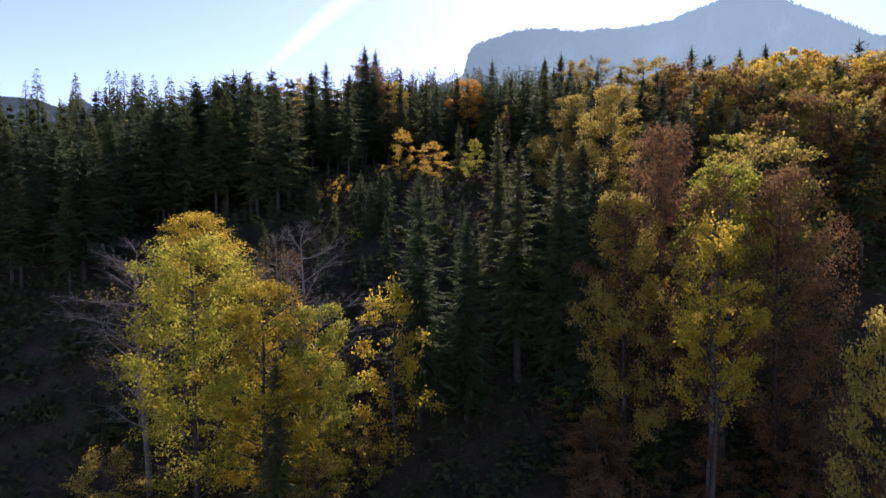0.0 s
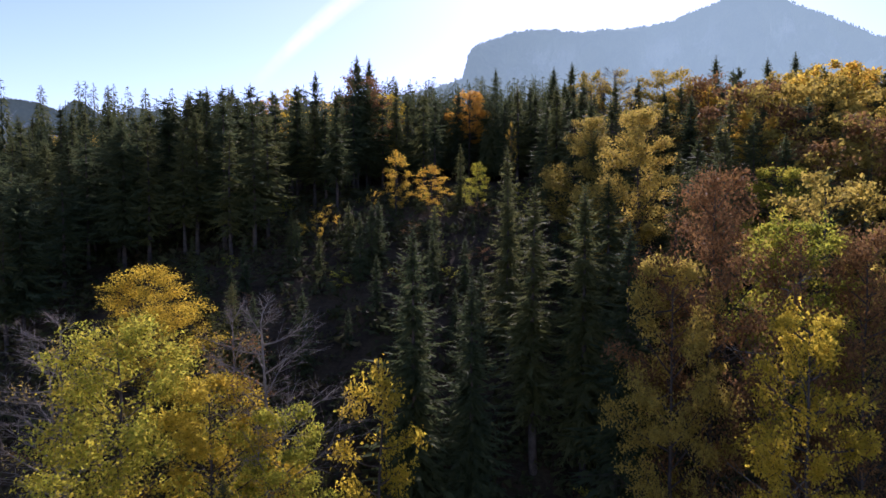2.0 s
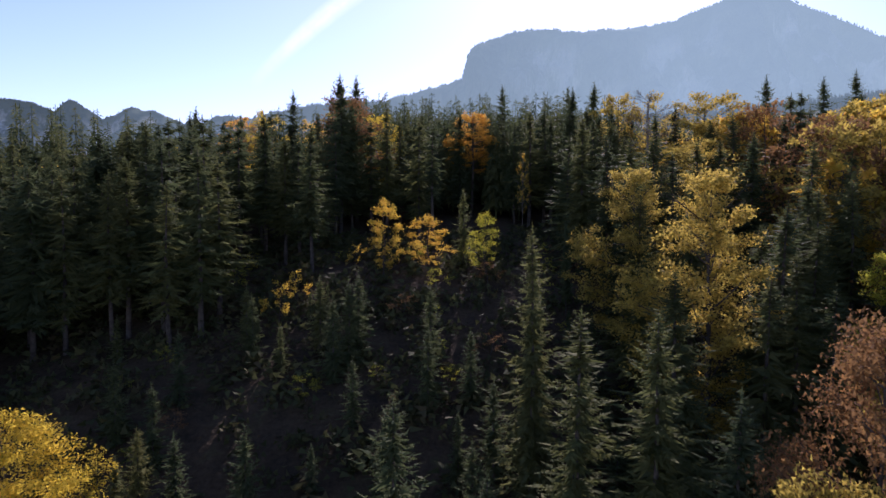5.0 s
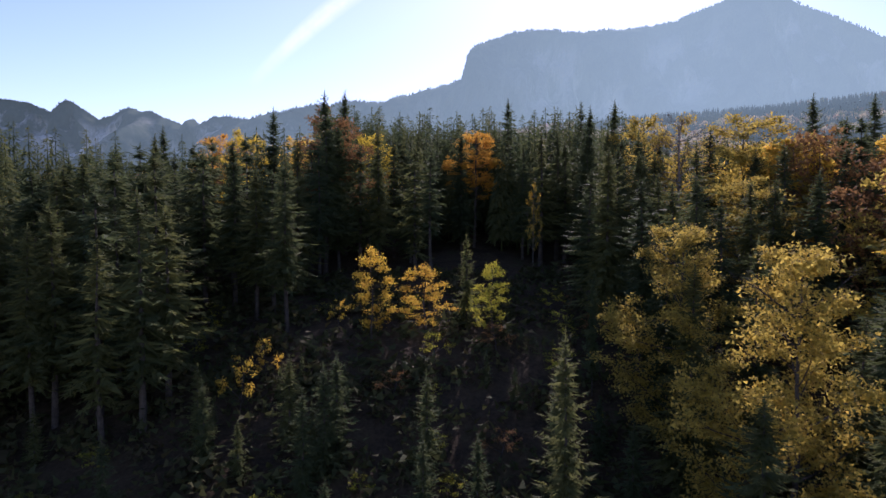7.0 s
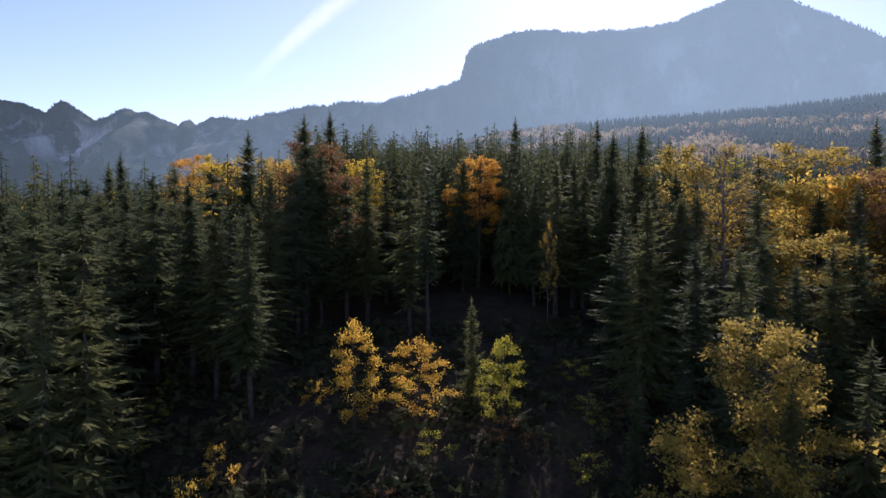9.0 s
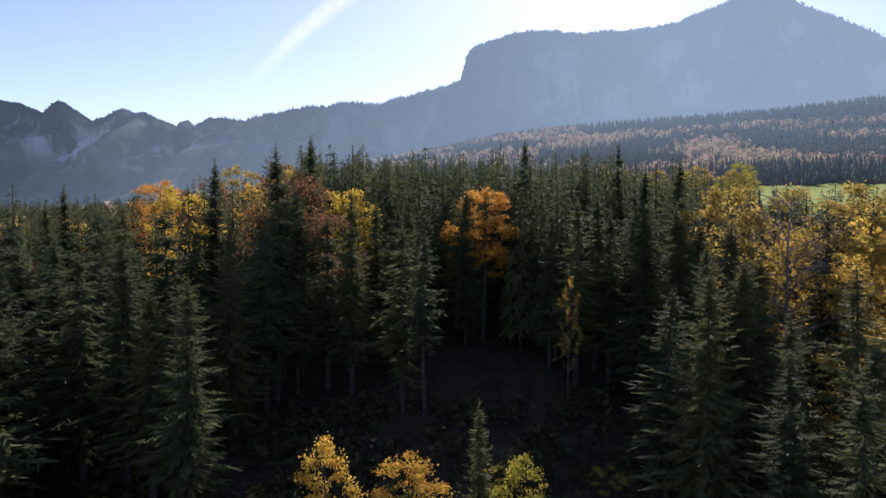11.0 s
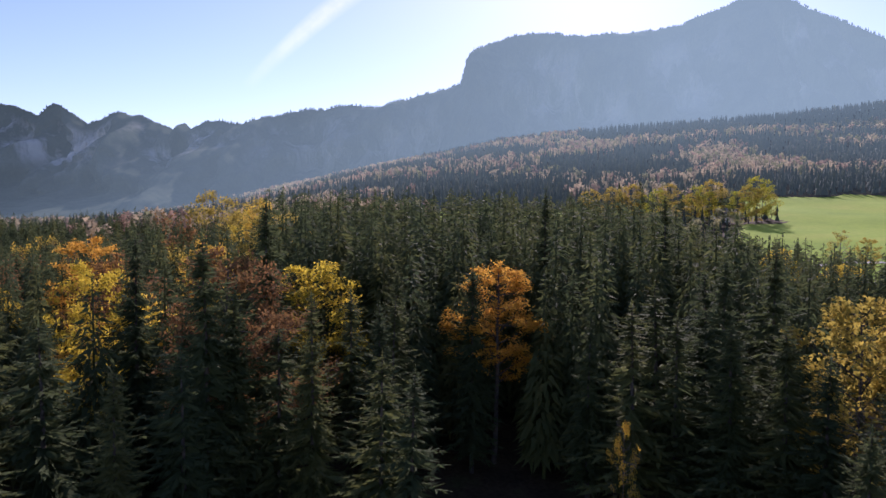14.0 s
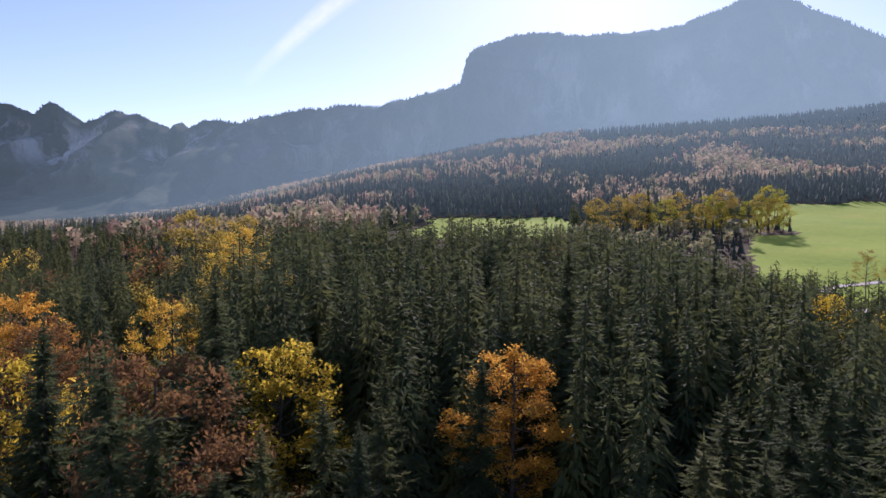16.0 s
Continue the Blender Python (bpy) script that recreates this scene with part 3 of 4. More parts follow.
beech_at("bare", "gold", -18.2, 72.5, 38.6, 0.7)
beech_at("sapling", "yellow", -5.5, 73, 32.8, 0.6)
spruce_at("olive", -24.4, 92.6, 38.2, 1.1)
spruce_at("olive", -15.5, 62, 27.5, 1.0)
spruce_at("edge_b", -2.8, 78.5, 44.8)
spruce_at("edge_b", 2.8, 79, 40)
spruce_at("edge_c", 9.5, 85, 48.8, 1.2)
spruce_at("edge_b", 14.5, 84, 49)
spruce_at("edge_b", 17.5, 78, 45)
spruce_at("olive", 7.9, 98, 54.3, 0.8)
beech_at("near", "rust", 24.6, 76, 50, 0.62)
beech_at("near_tall", "gold", 19.5, 72, 43, 0.6)
beech_at("high", "yellow", 24.3, 60, 40.4, 0.62)
beech_at("high", "lime", 31, 74, 46.5, 0.85)
beech_at("thin", "rust", 28, 70, 42, 0.6)
beech_at("near_tall", "lime", 42.5, 100, 52.3, 0.9)
beech_at("near", "rust", 36, 72, 45, 0.6)
beech_at("round", "gold", 40, 84, 50, 0.75)
beech_at("egg", "gold", 33.5, 50, 33, 0.42)
beech_at("near_tall", "gold", 25.5, 103, 60, 0.85)
beech_at("near_tall", "gold", 22.5, 118, 61, 0.95)
beech_at("round", "gold", 37.6, 140.5, 66, 1.0)
beech_at("bare", "gold", 36.4, 158, 76.5, 1.1)
beech_at("tall", "gold", 32.5, 165, 77.5, 0.8)
beech_at("thin", "gold", 38, 164, 77.3, 1.0)
beech_at("round", "gold", 49, 163.5, 77.2, 1.0)
# the forest edge at the top of the bank
spruce_at("edge_a", -19.7, 142, 69, 1.05)
spruce_at("edge_a", -19.5, 170, 82, 1.0)
spruce_at("edge_b", -18.5, 187, 85)
spruce_at("edge_b", -31.7, 185, 81.4)
spruce_at("edge_c", -10.7, 171.6, 76.6, 1.1)
spruce_at("edge_b", -5.4, 178, 75)
spruce_at("edge_b", -4.3, 187, 77.6)
spruce_at("broad", -17.6, 172.5, 76.3, 0.9)
spruce_at("edge_b", -50.5, 176, 75.5)
spruce_at("edge_b", -48, 143.5, 69)
spruce_at("edge_b", -51.5, 182, 77.5)
spruce_at("edge_b", 4.0, 188.4, 77.6, 0.9)
spruce_at("edge_c", 15, 179, 74)
spruce_at("edge_b", 14.9, 207, 86.8)
spruce_at("edge_b", 29.9, 173, 80.9)
spruce_at("edge_b", 25.9, 174, 80)
spruce_at("edge_c", 30.7, 205, 86)
spruce_at("edge_b", 60.5, 166.5, 81)
spruce_at("edge_b", 76, 175, 82.5)
spruce_at("edge_b", 83, 176, 84)
spruce_at("olive", -21.8, 159.3, 73, 1.05)
spruce_at("edge_b", -41.1, 134, 68, 1.15)
spruce_at("young", -10, 125.7, 46, 1.1)
spruce_at("young", 3.3, 142.5, 59, 0.8)
for x, y, top in [(-21.1, 125.8, 46.5), (-19.5, 131, 47.5), (-13.2, 141.9, 50.5)]:
    beech_at("bush", "amber", x, y, top, 0.5)
spruce_at("broad", 16.6, 128.7, 55.4, 0.45)
beech_at("high", "orange", 6.8, 190.5, 78, 1.2, turn=40)
beech_at("egg", "yellow", -14.5, 194, 77.6, 0.9)
beech_at("round", "rust", -20.6, 178.5, 79.8, 0.75)
beech_at("round", "orange", -52, 214, 79.5, 0.8)
beech_at("round", "rust", -44, 207, 77.5, 0.75)
beech_at("round", "amber", -34, 214, 79, 0.6)
beech_at("thin", "amber", 15.4, 168, 66.8, 0.35)
beech_at("sapling", "amber", -8.4, 138.3, 57.3, 0.7)
beech_at("sapling", "amber", -2.1, 141, 55.0, 1.15)
beech_at("sapling", "lime", 6.4, 139.6, 55.4, 0.85)
beech_at("round", "yellow", -39, 190.5, 77.5, 0.6)
beech_at("round", "yellow", -68.4, 215.7, 72.0, 0.9)
beech_at("round", "gold", -31, 238, 84, 0.9)
beech_at("full", "gold", -71, 327, 89.5, 0.85)
beech_at("full", "amber", -44.7, 286, 86, 0.6)
beech_at("full", "yellow", -52, 290, 80, 0.8)
beech_at("full", "gold", -63, 352, 88, 0.8)


# ---- the forest between ----
def free(x, y, r):
    if (0.0 < x < 11.5 and 158 < y < 190) or (-19 < x < -11 and 180 < y < 194):
        return False
    return all((x - a) ** 2 + (y - b) ** 2 > (r + c) ** 2 * 0.36 for a, b, c in taken)


def kind_of_wood(x, y):
    """'' for open ground, else the kind of stand that grows there."""
    if y < 92 + 0.1 * abs(x) or (abs(x) < 60 and y < 70) or (-52 < x < -8 and y < 120):
        return ""
    if -18 < x < 20 and y < 164:
        return ""
    if y > 195 and -24 - (y - 195) * 0.16 < x < 76 + 20 * (y > 245):
        return "plantation" if y < 318 - 0.3 * max(0, abs(x - 20) - 40) else ""
    if x >= 76 and y > 240:
        return ""
    if x > 18 and y < 200:
        return "mixed" if x > 47 else "spruce"
    if x > 60:
        return "mixed"
    if y > 195:
        return "autumn"
    return "spruce"


spots = []
rand = random.Random(9)
for j in range(0, 95):
    for i in range(-60, 75):
        y = 62 + j * 4.3 + rand.uniform(-1.7, 1.7)
        x = i * 4.3 + (j % 2) * 2.1 + rand.uniform(-1.7, 1.7)
        if y > 450 or abs(x) > (26 + 0.70 * y if y < 190 else 12 + 0.70 * (y - 55)) or bool(is_meadow(x, y)):
            continue
        k = kind_of_wood(x, y)
        if not k or rand.random() < {"plantation": 0.16, "spruce": 0.60}.get(k, 0.45) or not free(x, y, 2.4):
            continue
        spots.append((y + 0.25 * abs(x), x, y, k))
spots.sort()
near, rest = spots[:300], spots[300:]
for _, x, y, k in near:
    u = rand.random()
    if k == "mixed" and u < 0.66:
        c = rand.choice(["gold", "rust", "amber", "gold"])
        stand(leaf_pattern(rand.choice(["lite_round", "lite_tall", "full"]), c), x, y, rand.uniform(19, 24) if y < 188 else rand.uniform(12, 15), "autumn trees", fat=0.8)
    elif k == "autumn" and u < 0.20:
        c = rand.choice(["gold", "rust", "rust", "amber"])
        stand(leaf_pattern(rand.choice(["round", "tall"]), c), x, y, rand.uniform(15, 21), "autumn trees", fat=0.8)
    else:
        p = rand.choice(["mid_a", "broad", "mid_c", "mid_c", "edge_a"] if y < 160 else ["mid_a", "mid_b", "mid_c"])
        p = "stem" if (-2 < x < 14 and y < 186) else rand.choice(["edge_b", "edge_c", "mid_a"]) if (14 <= x < 46 and y < 186) else p
        tall = rand.uniform(14, 19) if k == "autumn" else rand.uniform(18, 21) if (x > 42 and y > 188) else rand.uniform(20, 25) + min(0, 0.08 * (x + 40))
        stand(patterns[p], x, y, tall, "forest trees", fat=rand.uniform(1.1, 1.4) if k == "spruce" else rand.uniform(0.95, 1.15))

# young spruces and low shrubs on the dark bank
for k in range(110):
    x, y = rand.uniform(-40, 24), rand.uniform(84, 150)
    if free(x, y, 1.6):
        taken.append((x, y, 1.5))
        if y < 134 and rand.random() < 0.7:
            stand(patterns["young"], x, y, rand.uniform(5, 11) if y < 122 else rand.uniform(3, 5), "young trees on the bank")
        else:
            stand(leaf_pattern("bush", rand.choice(["lime", "rust", "lime"])), x, y, rand.uniform(1.5, 3.5), "shrubs on the bank")


for k in range(44):
    x = rand.choice([rand.uniform(-42, -4), rand.uniform(12, 50)])
    stand(leaf_pattern("bush", rand.choice(["lime", "rust", "gold", "lime"] if x < 0 else ["rust", "rust", "lime"])), x, rand.uniform(58, 84), rand.uniform(2.5, 5.5), "shrubs on the bank")


for k in range(16):
    x = rand.choice([rand.uniform(-38, -8), rand.uniform(14, 48), rand.uniform(14, 48)])
    stand(leaf_pattern("sapling", "rust" if x > 0 else rand.choice(["lime", "gold"])), x, rand.uniform(57, 72), rand.uniform(7, 12), "saplings under the beeches")


# ---- woods farther off ----
def low_conifer(seed, tiers, sides):
    """A small-scale spruce, one unit high: jagged skirts round a stem."""
    rng = np.random.RandomState(seed)
    s = Soup()
    for i in range(tiers):
        f0 = i / tiers
        z0, z1 = 0.10 + 0.86 * f0 - 0.03, min(1.0, 0.10 + 0.86 * (f0 + 1.75 / tiers))
        r = 0.135 * (1 - f0) ** 0.85 + 0.012
        v, t = [(0, 0, z1)], []
        for j in range(sides):
            a = 6.283 * j / sides + i
            rr = r * rng.uniform(0.75, 1.25)
            v.append((rr * math.cos(a), rr * math.sin(a), z0 + rng.uniform(-0.02, 0.02)))
            b = a + 3.1416 / sides
            v.append((rr * 0.55 * math.cos(b), rr * 0.55 * math.sin(b), z0 + 0.035))
        for j in range(2 * sides):
            t.append((0, 1 + j, 1 + (j + 1) % (2 * sides)))
        s.add(v, t)
    return np.concatenate(s.v), np.concatenate(s.f)


def low_leaf_tree(seed, count, size):
    """A small-scale leaf tree, one unit high: a stem and lobes of leaf clumps."""
    rng = np.random.RandomState(seed)
    s = Soup()
    s.tube([(0, 0, -0.03), (0.01, 0, 0.4), (0, 0.01, 0.85)], [0.022, 0.016, 0.004], 3)
    lobes = rng.uniform(-1, 1, (9, 3)) * [0.22, 0.22, 0.26] + [0, 0, 0.62]
    at = lobes[rng.randint(0, 9, count)] + rng.normal(0, 0.065, (count, 3))
    axis = unit(rng.normal(0, 1, (count, 3)))
    side = unit(np.cross(axis, rng.normal(0, 1, (count, 3))))
    s.blades(at, axis, side, size * 1.15 * rng.uniform(0.7, 1.3, count), size * 0.9)
    return np.concatenate(s.v), np.concatenate(s.f)


def scatter(name, templates, where, mat, label):
    """Joins many small trees (x, y, height, fatness) into one piece of woodland."""
    rng = np.random.RandomState(len(where))
    vs, fs, ts, n = [], [], [], 0
    for x, y, h, fat in where:
        v, f = templates[rng.randint(len(templates))]
        a = rng.uniform(0, 6.283)
        c, s_ = math.cos(a), math.sin(a)
        p = np.stack([(v[:, 0] * c - v[:, 1] * s_) * h * fat + x, (v[:, 0] * s_ + v[:, 1] * c) * h * fat + y, v[:, 2] * h + float(ground_z(x, y)) - 0.2], 1)
        vs.append(p)
        fs.append(f + n)
        ts.append(np.full(len(v), rng.rand()))
        n += len(v)
    if vs:
        tagged(new(name, mesh_from(name, np.concatenate(vs), np.concatenate(fs), mat, np.concatenate(ts))), label, "woods", kind="stuff")


def small_spruce(seed, sprays, spray):
    """A plantation spruce, one unit high: a pointed cone of hanging sprays in uneven whorls."""
    rng = np.random.RandomState(seed)
    s = Soup()
    s.tube([(0, 0, -0.02), (0, 0, 0.5), (0, 0, 0.96)], [0.011, 0.007, 0.002], 4)
    f = 1 - rng.uniform(0.0004, 1, sprays) ** 0.62
    a = rng.uniform(0, 6.283, sprays)
    lobe = 1 + 0.16 * np.sin(a * 3 + seed) + 0.10 * np.sin(a * 5 + f * 40)
    whorl = 0.84 + 0.22 * np.mod(-f * 17 + 0.1 * np.sin(a * 4), 1.0)
    r = (0.15 * (1 - f) ** 0.86 * np.minimum(1, 0.62 + f * 4) * lobe * whorl + 0.004) * rng.uniform(0.72, 1.08, sprays)
    out = np.stack([np.cos(a), np.sin(a), np.zeros(sprays)], 1)
    at = out * (r * 0.72)[:, None] + np.stack([np.zeros(sprays)] * 2 + [0.12 + 0.875 * f], 1)
    axis = unit(out + np.stack([rng.normal(0, 0.35, sprays), rng.normal(0, 0.35, sprays), -1.0 + 0.8 * f ** 2 + rng.normal(0, 0.3, sprays)], 1))
    side = unit(np.cross(axis, out * 0.5 + rng.normal(0, 0.5, (sprays, 3)) + [0, 0, 0.6]))
    long = spray * (0.32 + 0.90 * (1 - f)) * rng.uniform(0.7, 1.35, sprays)
    s.blades(at, axis, side, long, long * 0.36)
    s.blades([[0, 0, 0.965]] * 2, [[0, 0, 1.0]] * 2, [[1.0, 0, 0], [0, 1.0, 0]], 0.03, 0.010)
    return np.concatenate(s.v), np.concatenate(s.f)


def brambles(seed):
    rng = np.random.RandomState(seed)
    s = Soup()
    at = rng.normal(0, 0.42, (26, 3)) * [1, 1, 0.5] + [0, 0, 0.45]
    axis = unit(rng.normal(0, 1, (26, 3)) + [0, 0, 0.3])
    s.blades(at, axis, unit(np.cross(axis, rng.normal(0, 1, (26, 3)))), rng.uniform(0.24, 0.50, 26), 0.26)
    return np.concatenate(s.v), np.concatenate(s.f)


scatter("undergrowth", [brambles(i) for i in (1, 2, 3)], [(x, y, rand.uniform(1.0, 2.6), rand.uniform(1.0, 1.6)) for x, y in [(rand.uniform(-85, 70), rand.uniform(58, 168)) for _ in range(3000)] if abs(x) < 0.75 * y], UNDER, "dark brambles and seedlings covering the shaded bank")
con_mid = [small_spruce(i, 760, 0.068) for i in (61, 62, 63)]
con_back = [small_spruce(i, 330, 0.098) for i in (64, 65, 66)]
con_low = [small_spruce(i, 130, 0.13) for i in (67, 68, 69)]
con_far = [low_conifer(i, 3, 3) for i in (4, 5)]
leaf_mid = [low_leaf_tree(i, 620, 0.036) for i in (1, 2, 3)]
leaf_back = [low_leaf_tree(i, 240, 0.055) for i in (7, 8, 9)]
leaf_far = [low_leaf_tree(i, 34, 0.17) for i in (4, 5, 6)]
groups = {}
for _, x, y, k in rest:
    u = rand.random()
    leafy = {"plantation": 0.006, "mixed": 0.6, "autumn": 0.06, "spruce": 0.08}[k]
    if u < leafy:
        groups.setdefault(rand.choice(["gold", "rust", "gold", "rust", "rust", "amber"]) + ("" if y < 290 else "_back"), []).append((x, y, rand.uniform(14, 20), 0.85))
    else:
        groups.setdefault("needle" if y < 228 else "needle_back", []).append((x, y, rand.uniform(13, 18) if k == "autumn" else rand.uniform(18, 21) if (x > 42 and y < 235) else rand.uniform(18.5, 21.5) if x > 70 else rand.uniform(22, 24.5) if x > 42 else rand.uniform(22, 27) if y < 225 else rand.uniform(20, 25.5), rand.uniform(0.9, 1.2)))
for key, where in groups.items():
    if key[:6] == "needle":
        scatter("plantation_trees", con_mid if key == "needle" else con_back, where, NEEDLE, "close-set dark green spruces of a plantation")
    else:
        scatter("autumn_woods", leaf_back if key.endswith("_back") else leaf_mid, where, LEAVES[key.split("_")[0]], "%s autumn trees among the spruces" % COLOUR_WORDS[key.split("_")[0]])

far_groups = {}
for j in range(0, 130):
    for i in range(-140, 150):
        y = 440 + j * 10.0 + rand.uniform(-4, 4)
        x = i * 10.0 + rand.uniform(-4, 4)
        if abs(x) > 50 + 0.69 * (y - 90) or bool(is_meadow(x, y)) or y > 1720 or (y < 620 and -40 < x < 62) or (y < 620 and x >= 62 and (y > 560 and x > 212)):
            continue
        if rand.random() < 0.12:
            continue
        if y < 560 and x > 60:
            far_groups.setdefault(rand.choice(["lime", "needle"]), []).append((x, y, rand.uniform(9, 13), 1.1))
            continue
        v = noise.noise(Vector((x * 0.006, y * 0.006, 2.0))) + rand.uniform(-0.35, 0.35)
        if v > (0.0 if y > 1450 and x < 300 else 0.32):
            far_groups.setdefault(rand.choice(["gold", "rust", "gold", "lime"]), []).append((x, y, rand.uniform(13, 20), 0.9))
        else:
            far_groups.setdefault("needle" if y > 640 else "needle_front", []).append((x, y, rand.uniform(13, 21) if y > 640 else rand.uniform(14, 20), rand.uniform(0.9, 1.3)))
for j in range(34):
    for i in range(95):
        x, y = -1560 + i * 14.5 + rand.uniform(-6, 6), 1725 + j * 13.5 + rand.uniform(-6, 6)
        if x < -150:
            far_groups["needle"].append((x, y, rand.uniform(17, 25), rand.uniform(1.2, 1.7)))
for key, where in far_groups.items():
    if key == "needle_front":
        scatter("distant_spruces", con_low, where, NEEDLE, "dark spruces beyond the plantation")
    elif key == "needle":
        scatter("far_spruces", con_far, where, HAZED_NEEDLE, "dark spruces covering the far hillside")
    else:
        scatter("far_autumn_trees", leaf_far, where, HAZED_LEAVES[key], "%s autumn trees on the far hillside" % COLOUR_WORDS[key])

# trees at the meadow's edge
for x, y, top, c in [(198, 535, 107, "lime"), (190, 528, 101, "gold"), (172, 540, 105, "gold"), (160, 530, 101, "lime"), (148, 548, 103, "gold"), (122, 540, 102, "gold"), (108, 535, 100, "gold"), (97, 545, 99, "gold"), (213, 546, 96, "lime"), (136, 535, 99, "lime"), (184, 530, 98, "lime"), (166, 528, 97, "lime"), (204, 540, 100, "gold"), (154, 526, 96, "gold")]:
    beech_at("full", c, x, y, top, 0.85)
for x, y, top in [(180, 545, 104), (130, 550, 106), (116, 548, 104)]:
    spruce_at("mid_a", x, y, top)

beech_at("thin", "gold", 152, 368, 78, 1.0)
beech_at("round", "gold", 160, 364, 75, 0.8)
beech_at("egg", "yellow", 64, 240, 77, 0.7)
beech_at("egg", "yellow", 78, 243, 74, 0.8)
beech_at("round", "lime", 84, 234, 72, 0.7)


def box(bm, x0, x1, y0, y1, z0, z1):
    v = [bm.verts.new(p) for p in ((x0, y0, z0), (x1, y0, z0), (x1, y1, z0), (x0, y1, z0), (x0, y0, z1), (x1, y0, z1), (x1, y1, z1), (x0, y1, z1))]
    for f in ((3, 2, 1, 0), (4, 5, 6, 7), (0, 1, 5, 4), (1, 2, 6, 5), (2, 3, 7, 6), (3, 0, 4, 7)):
        bm.faces.new([v[i] for i in f])


def made(name, bm, mat):
    me = bpy.data.meshes.new(name)
    bm.to_mesh(me)
    bm.free()
    me.materials.append(mat)
    return me


PLASTER = surface("white_plaster", [(0.3, (0.62, 0.60, 0.55)), (0.7, (0.78, 0.76, 0.71))], 0.6, 0.9, 0.2)
TIMBER = surface("dark_timber", [(0.3, (0.05, 0.035, 0.025)), (0.7, (0.13, 0.095, 0.065))], 2.0, 0.85, 0.4)
SLATE = surface("grey_roof_tiles", [(0.3, (0.16, 0.15, 0.15)), (0.7, (0.30, 0.28, 0.27))], 1.0, 0.8, 0.4)
GRAVEL = surface("pale_gravel", [(0.3, (0.34, 0.32, 0.28)), (0.7, (0.52, 0.49, 0.44))], 0.5, 1.0, 0.4)
PANE = surface("dark_window_pane", [(0.3, (0.03, 0.035, 0.04)), (0.7, (0.06, 0.065, 0.07))], 0.8, 0.15, 0.0)


def farmhouse(x, y, turn, w, d, hh, label):
    house = tagged(move_to(new("farmhouse"), pose(x, y, float(ground_z(x, y)) - 0.3, 0, 0, turn)), label, "house")
    bm = bmesh.new()
    box(bm, -w / 2, w / 2, -d / 2, d / 2, 0, hh)
    part("wall", made("wall", bm, PLASTER), house)
    bm = bmesh.new()
    box(bm, -w / 2 + 0.1, w / 2 - 0.1, -d / 2 + 0.1, d / 2 - 0.1, hh + 0.004, hh + d * 0.36)
    for v in bm.verts:
        if v.co.z > hh + 0.1:
            v.co.y *= 0.02
    part("gable", made("gable", bm, TIMBER), house, "dark boarded gable")
    for sgn in (-1, 1):
        bm = bmesh.new()
        o = 0.8
        slope = d * 0.36 / (d / 2)
        pts = [(-w / 2 - o, sgn * (d / 2 + o), hh - o * slope + 0.12), (w / 2 + o, sgn * (d / 2 + o), hh - o * slope + 0.12), (w / 2 + o, sgn * 0.01, hh + d * 0.36 + 0.12), (-w / 2 - o, sgn * 0.01, hh + d * 0.36 + 0.12)]
        lo = [bm.verts.new(p) for p in pts]
        hi = [bm.verts.new((p[0], p[1], p[2] + 0.22)) for p in pts]
        bm.faces.new(lo), bm.faces.new(hi)
        for k in range(4):
            bm.faces.new((lo[k], lo[(k + 1) % 4], hi[(k + 1) % 4], hi[k]))
        bmesh.ops.recalc_face_normals(bm, faces=bm.faces)
        part("roof", made("roof", bm, SLATE), house, "grey tiled roof")
    for k in range(4):
        for level in (1.0, 3.7):
            if level + 1.4 > hh:
                continue
            cx = -w / 2 + w * (k + 0.5) / 4
            bm = bmesh.new()
            box(bm, cx - 0.55, cx + 0.55, -d / 2 - 0.06, -d / 2 + 0.02, level, level + 1.4)
            window = part("window", made("window", bm, TIMBER), house, "brown window")
            bm = bmesh.new()
            box(bm, cx - 0.43, cx + 0.43, -d / 2 - 0.075, -d / 2 - 0.062, level + 0.12, level + 1.28)
            part("pane", made("pane", bm, PANE), window)
    bm = bmesh.new()
    box(bm, w * 0.2, w * 0.2 + 0.8, -0.4, 0.4, hh + d * 0.25, hh + d * 0.36 + 1.3)
    part("chimney", made("chimney", bm, PLASTER), house)


farmhouse(178, 546, 15, 13, 9, 5.6, "white plastered farmhouse with a grey roof among trees")
farmhouse(-124, 438, 25, 9, 6, 3.2, "small white hut with a grey roof beside a clearing")


def track(name, way, wide, label):
    """A gravel track that lies on the ground along a bent line."""
    v, f = [], []
    n_ = 36
    for i in range(n_ + 1):
        u = i / n_ * (len(way) - 1)
        k = min(int(u), len(way) - 2)
        p, q = Vector(way[k]), Vector(way[k + 1])
        pt, d = p.lerp(q, u - k), (q - p).normalized()
        for o in (-0.5, 0.5):
            x, y = pt.x - d.y * o * wide, pt.y + d.x * o * wide
            v.append((x, y, float(ground_z(x, y)) + 0.22))
        if i:
            f += [(2 * i - 2, 2 * i - 1, 2 * i + 1), (2 * i - 2, 2 * i + 1, 2 * i)]
    tagged(new(name, mesh_from(name, v, f, GRAVEL, smooth=True)), label, "road", kind="structure")


track("road", [(112, 344), (130, 352), (152, 356), (190, 352)], 4.5, "pale gravel road at the foot of the meadow")
track("track", [(133, 356), (138, 372), (150, 386), (172, 392), (200, 388)], 3.2, "narrow gravel track up into the meadow")
track("lane", [(-165, 440), (-140, 434), (-118, 430), (-95, 436)], 4.0, "pale lane through the clearing")

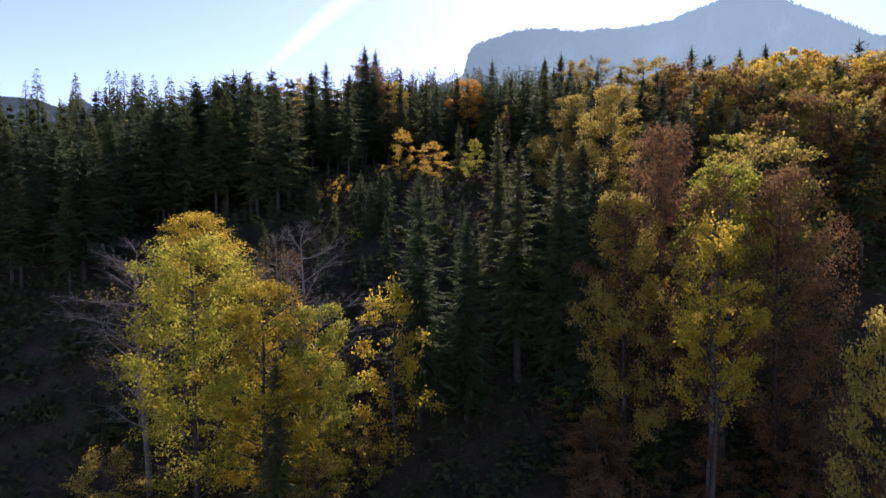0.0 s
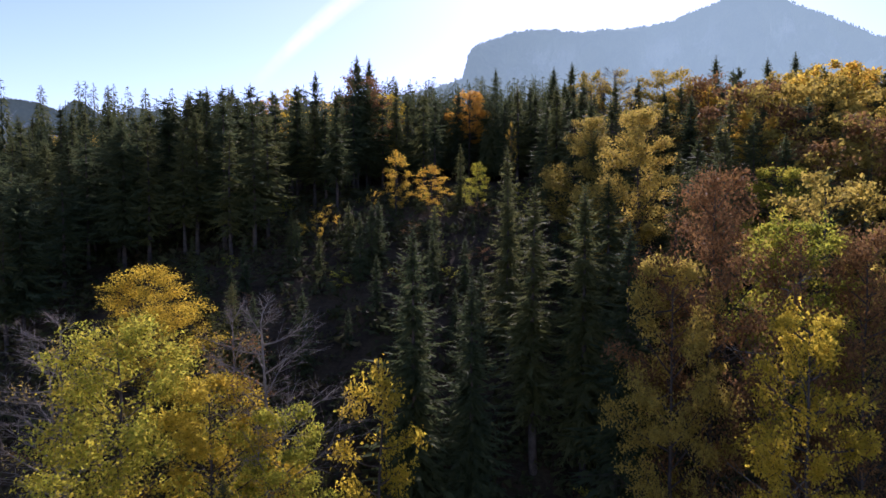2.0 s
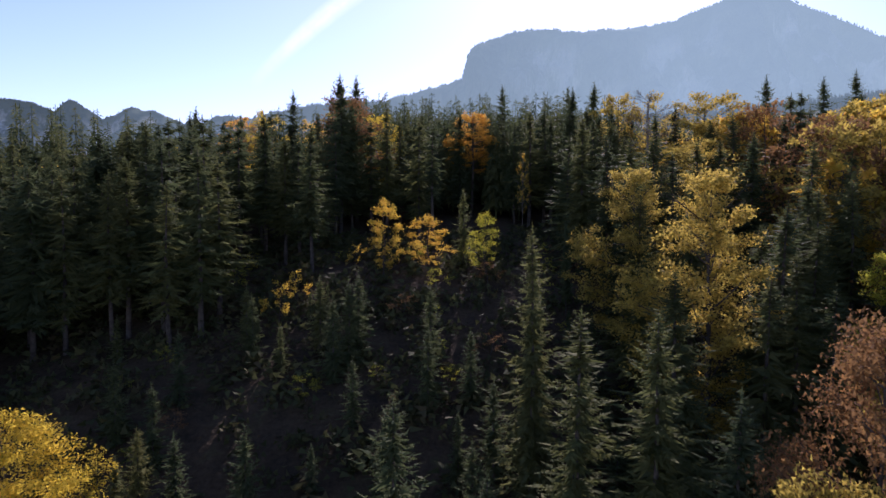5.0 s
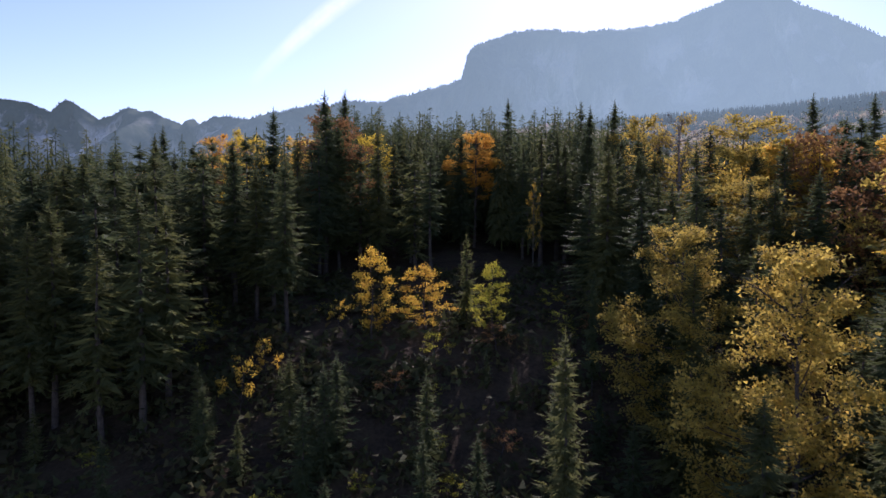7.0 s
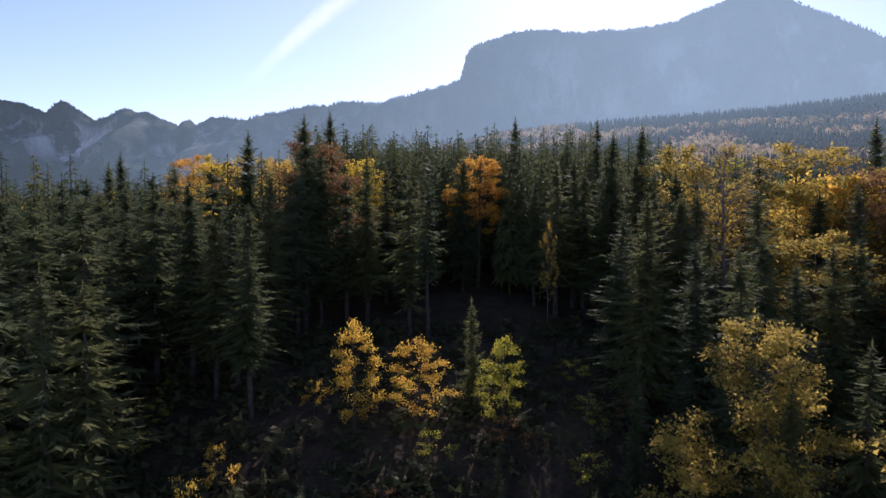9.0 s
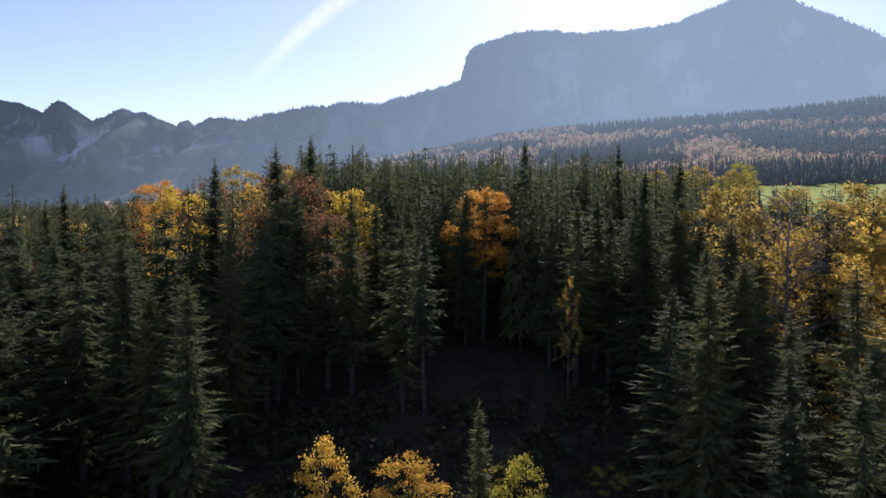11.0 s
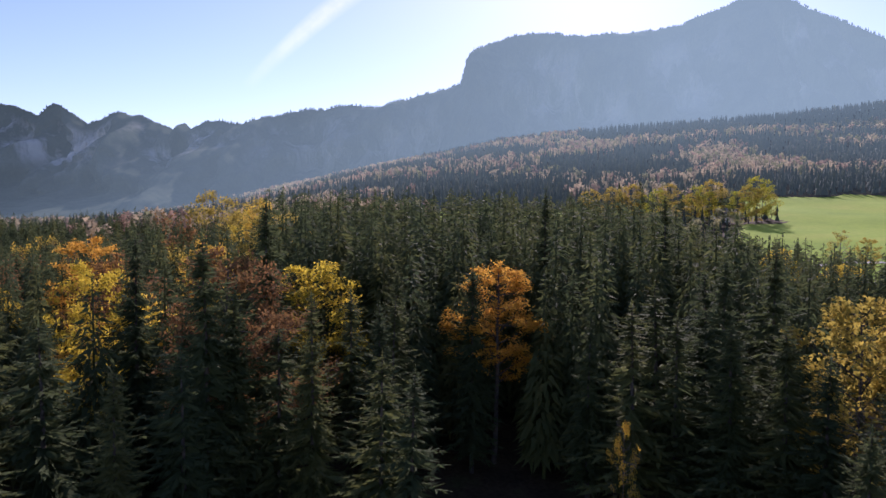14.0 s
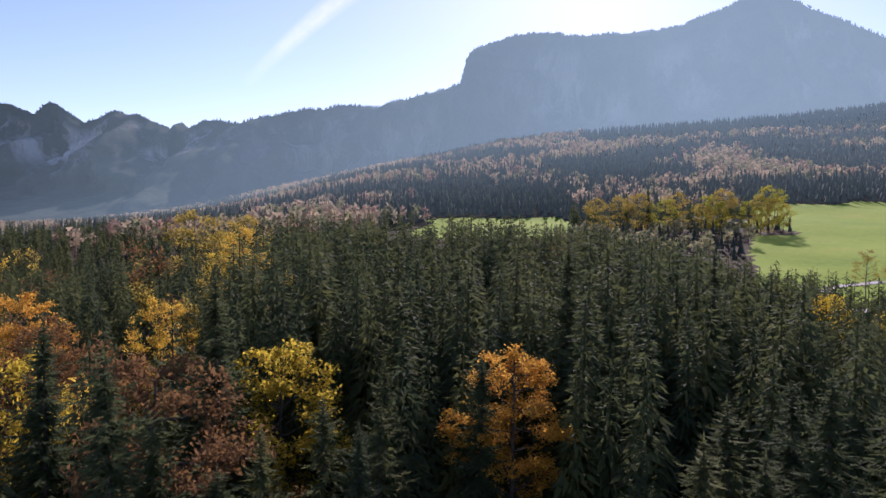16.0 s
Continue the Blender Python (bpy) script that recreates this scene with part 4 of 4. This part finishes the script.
fence = tagged(move_to(new("roadside_fence"), pose(0, 0, 0)), "dark timber railing beside the gravel road", "fence")
for i in range(14):
    x = 134 + i * 2.6
    y = 359.5 - 0.002 * (x - 150) ** 2
    z = float(ground_z(x, y))
    bm = bmesh.new()
    box(bm, x - 0.1, x + 0.1, y - 0.1, y + 0.1, z - 0.3, z + 1.25)
    part("post", made("post", bm, TIMBER), fence)
    if i < 13:
        x2 = x + 2.6
        y2 = 359.5 - 0.002 * (x2 - 150) ** 2
        z2 = float(ground_z(x2, y2))
        for lift in (0.5, 0.95):
            s = Soup()
            s.tube([(x, y - 0.14, z + lift), (x2, y2 - 0.14, z2 + lift)], [0.11, 0.11], 6)
            part("rail", s.mesh("rail", TIMBER), fence)

for p in [*patterns.values(), *leaf_patterns.values()]:
    drop_away(p)


# ---- vapour trail ----
def trail_material():
    m, t, out = material("vapour_trail")
    # white emission stands in for the sun shining through the trail
    e = node(t, "ShaderNodeEmission", Color=(1, 1, 1, 1), Strength=1.0)
    tr = t.nodes.new("ShaderNodeBsdfTransparent")
    mix = t.nodes.new("ShaderNodeMixShader")
    a = t.nodes.new("ShaderNodeAttribute")
    a.attribute_name = "tint"
    t.links.new(maths(t, "MULTIPLY", a.outputs["Fac"], ramp(t, grain(t, 0.006, 5.0), [(0.3, (0.35, 0.35, 0.35)), (0.7, (1, 1, 1))])), mix.inputs[0])
    t.links.new(tr.outputs[0], mix.inputs[1])
    t.links.new(e.outputs[0], mix.inputs[2])
    t.links.new(mix.outputs[0], out.inputs[0])
    return m


trail_v, trail_t, trail_f = [], [], []
for i in range(41):
    u = i / 40
    c_ = Vector((-1110, 4000, 790)).lerp(Vector((-250, 4000, 1510)), u)
    c_.x -= 45 * math.sin(math.pi * u)
    half = 42 + 44 * u
    for j, (o, a_) in enumerate(((-1, 0.0), (-0.35, 0.34), (0.2, 0.38), (1, 0.0))):
        trail_v.append((c_.x + o * half * 0.6, c_.y, c_.z - o * half * 0.8))
        trail_t.append(a_ * min(1, u * 2.2))
        if i and j:
            k = 4 * i + j
            trail_f += [(k, k - 1, k - 5), (k, k - 5, k - 4)]
trail = tagged(new("vapour_trail", mesh_from("vapour_trail", trail_v, trail_f, trail_material(), trail_t)), "faint white vapour trail across the blue sky", "cloud", kind="structure")
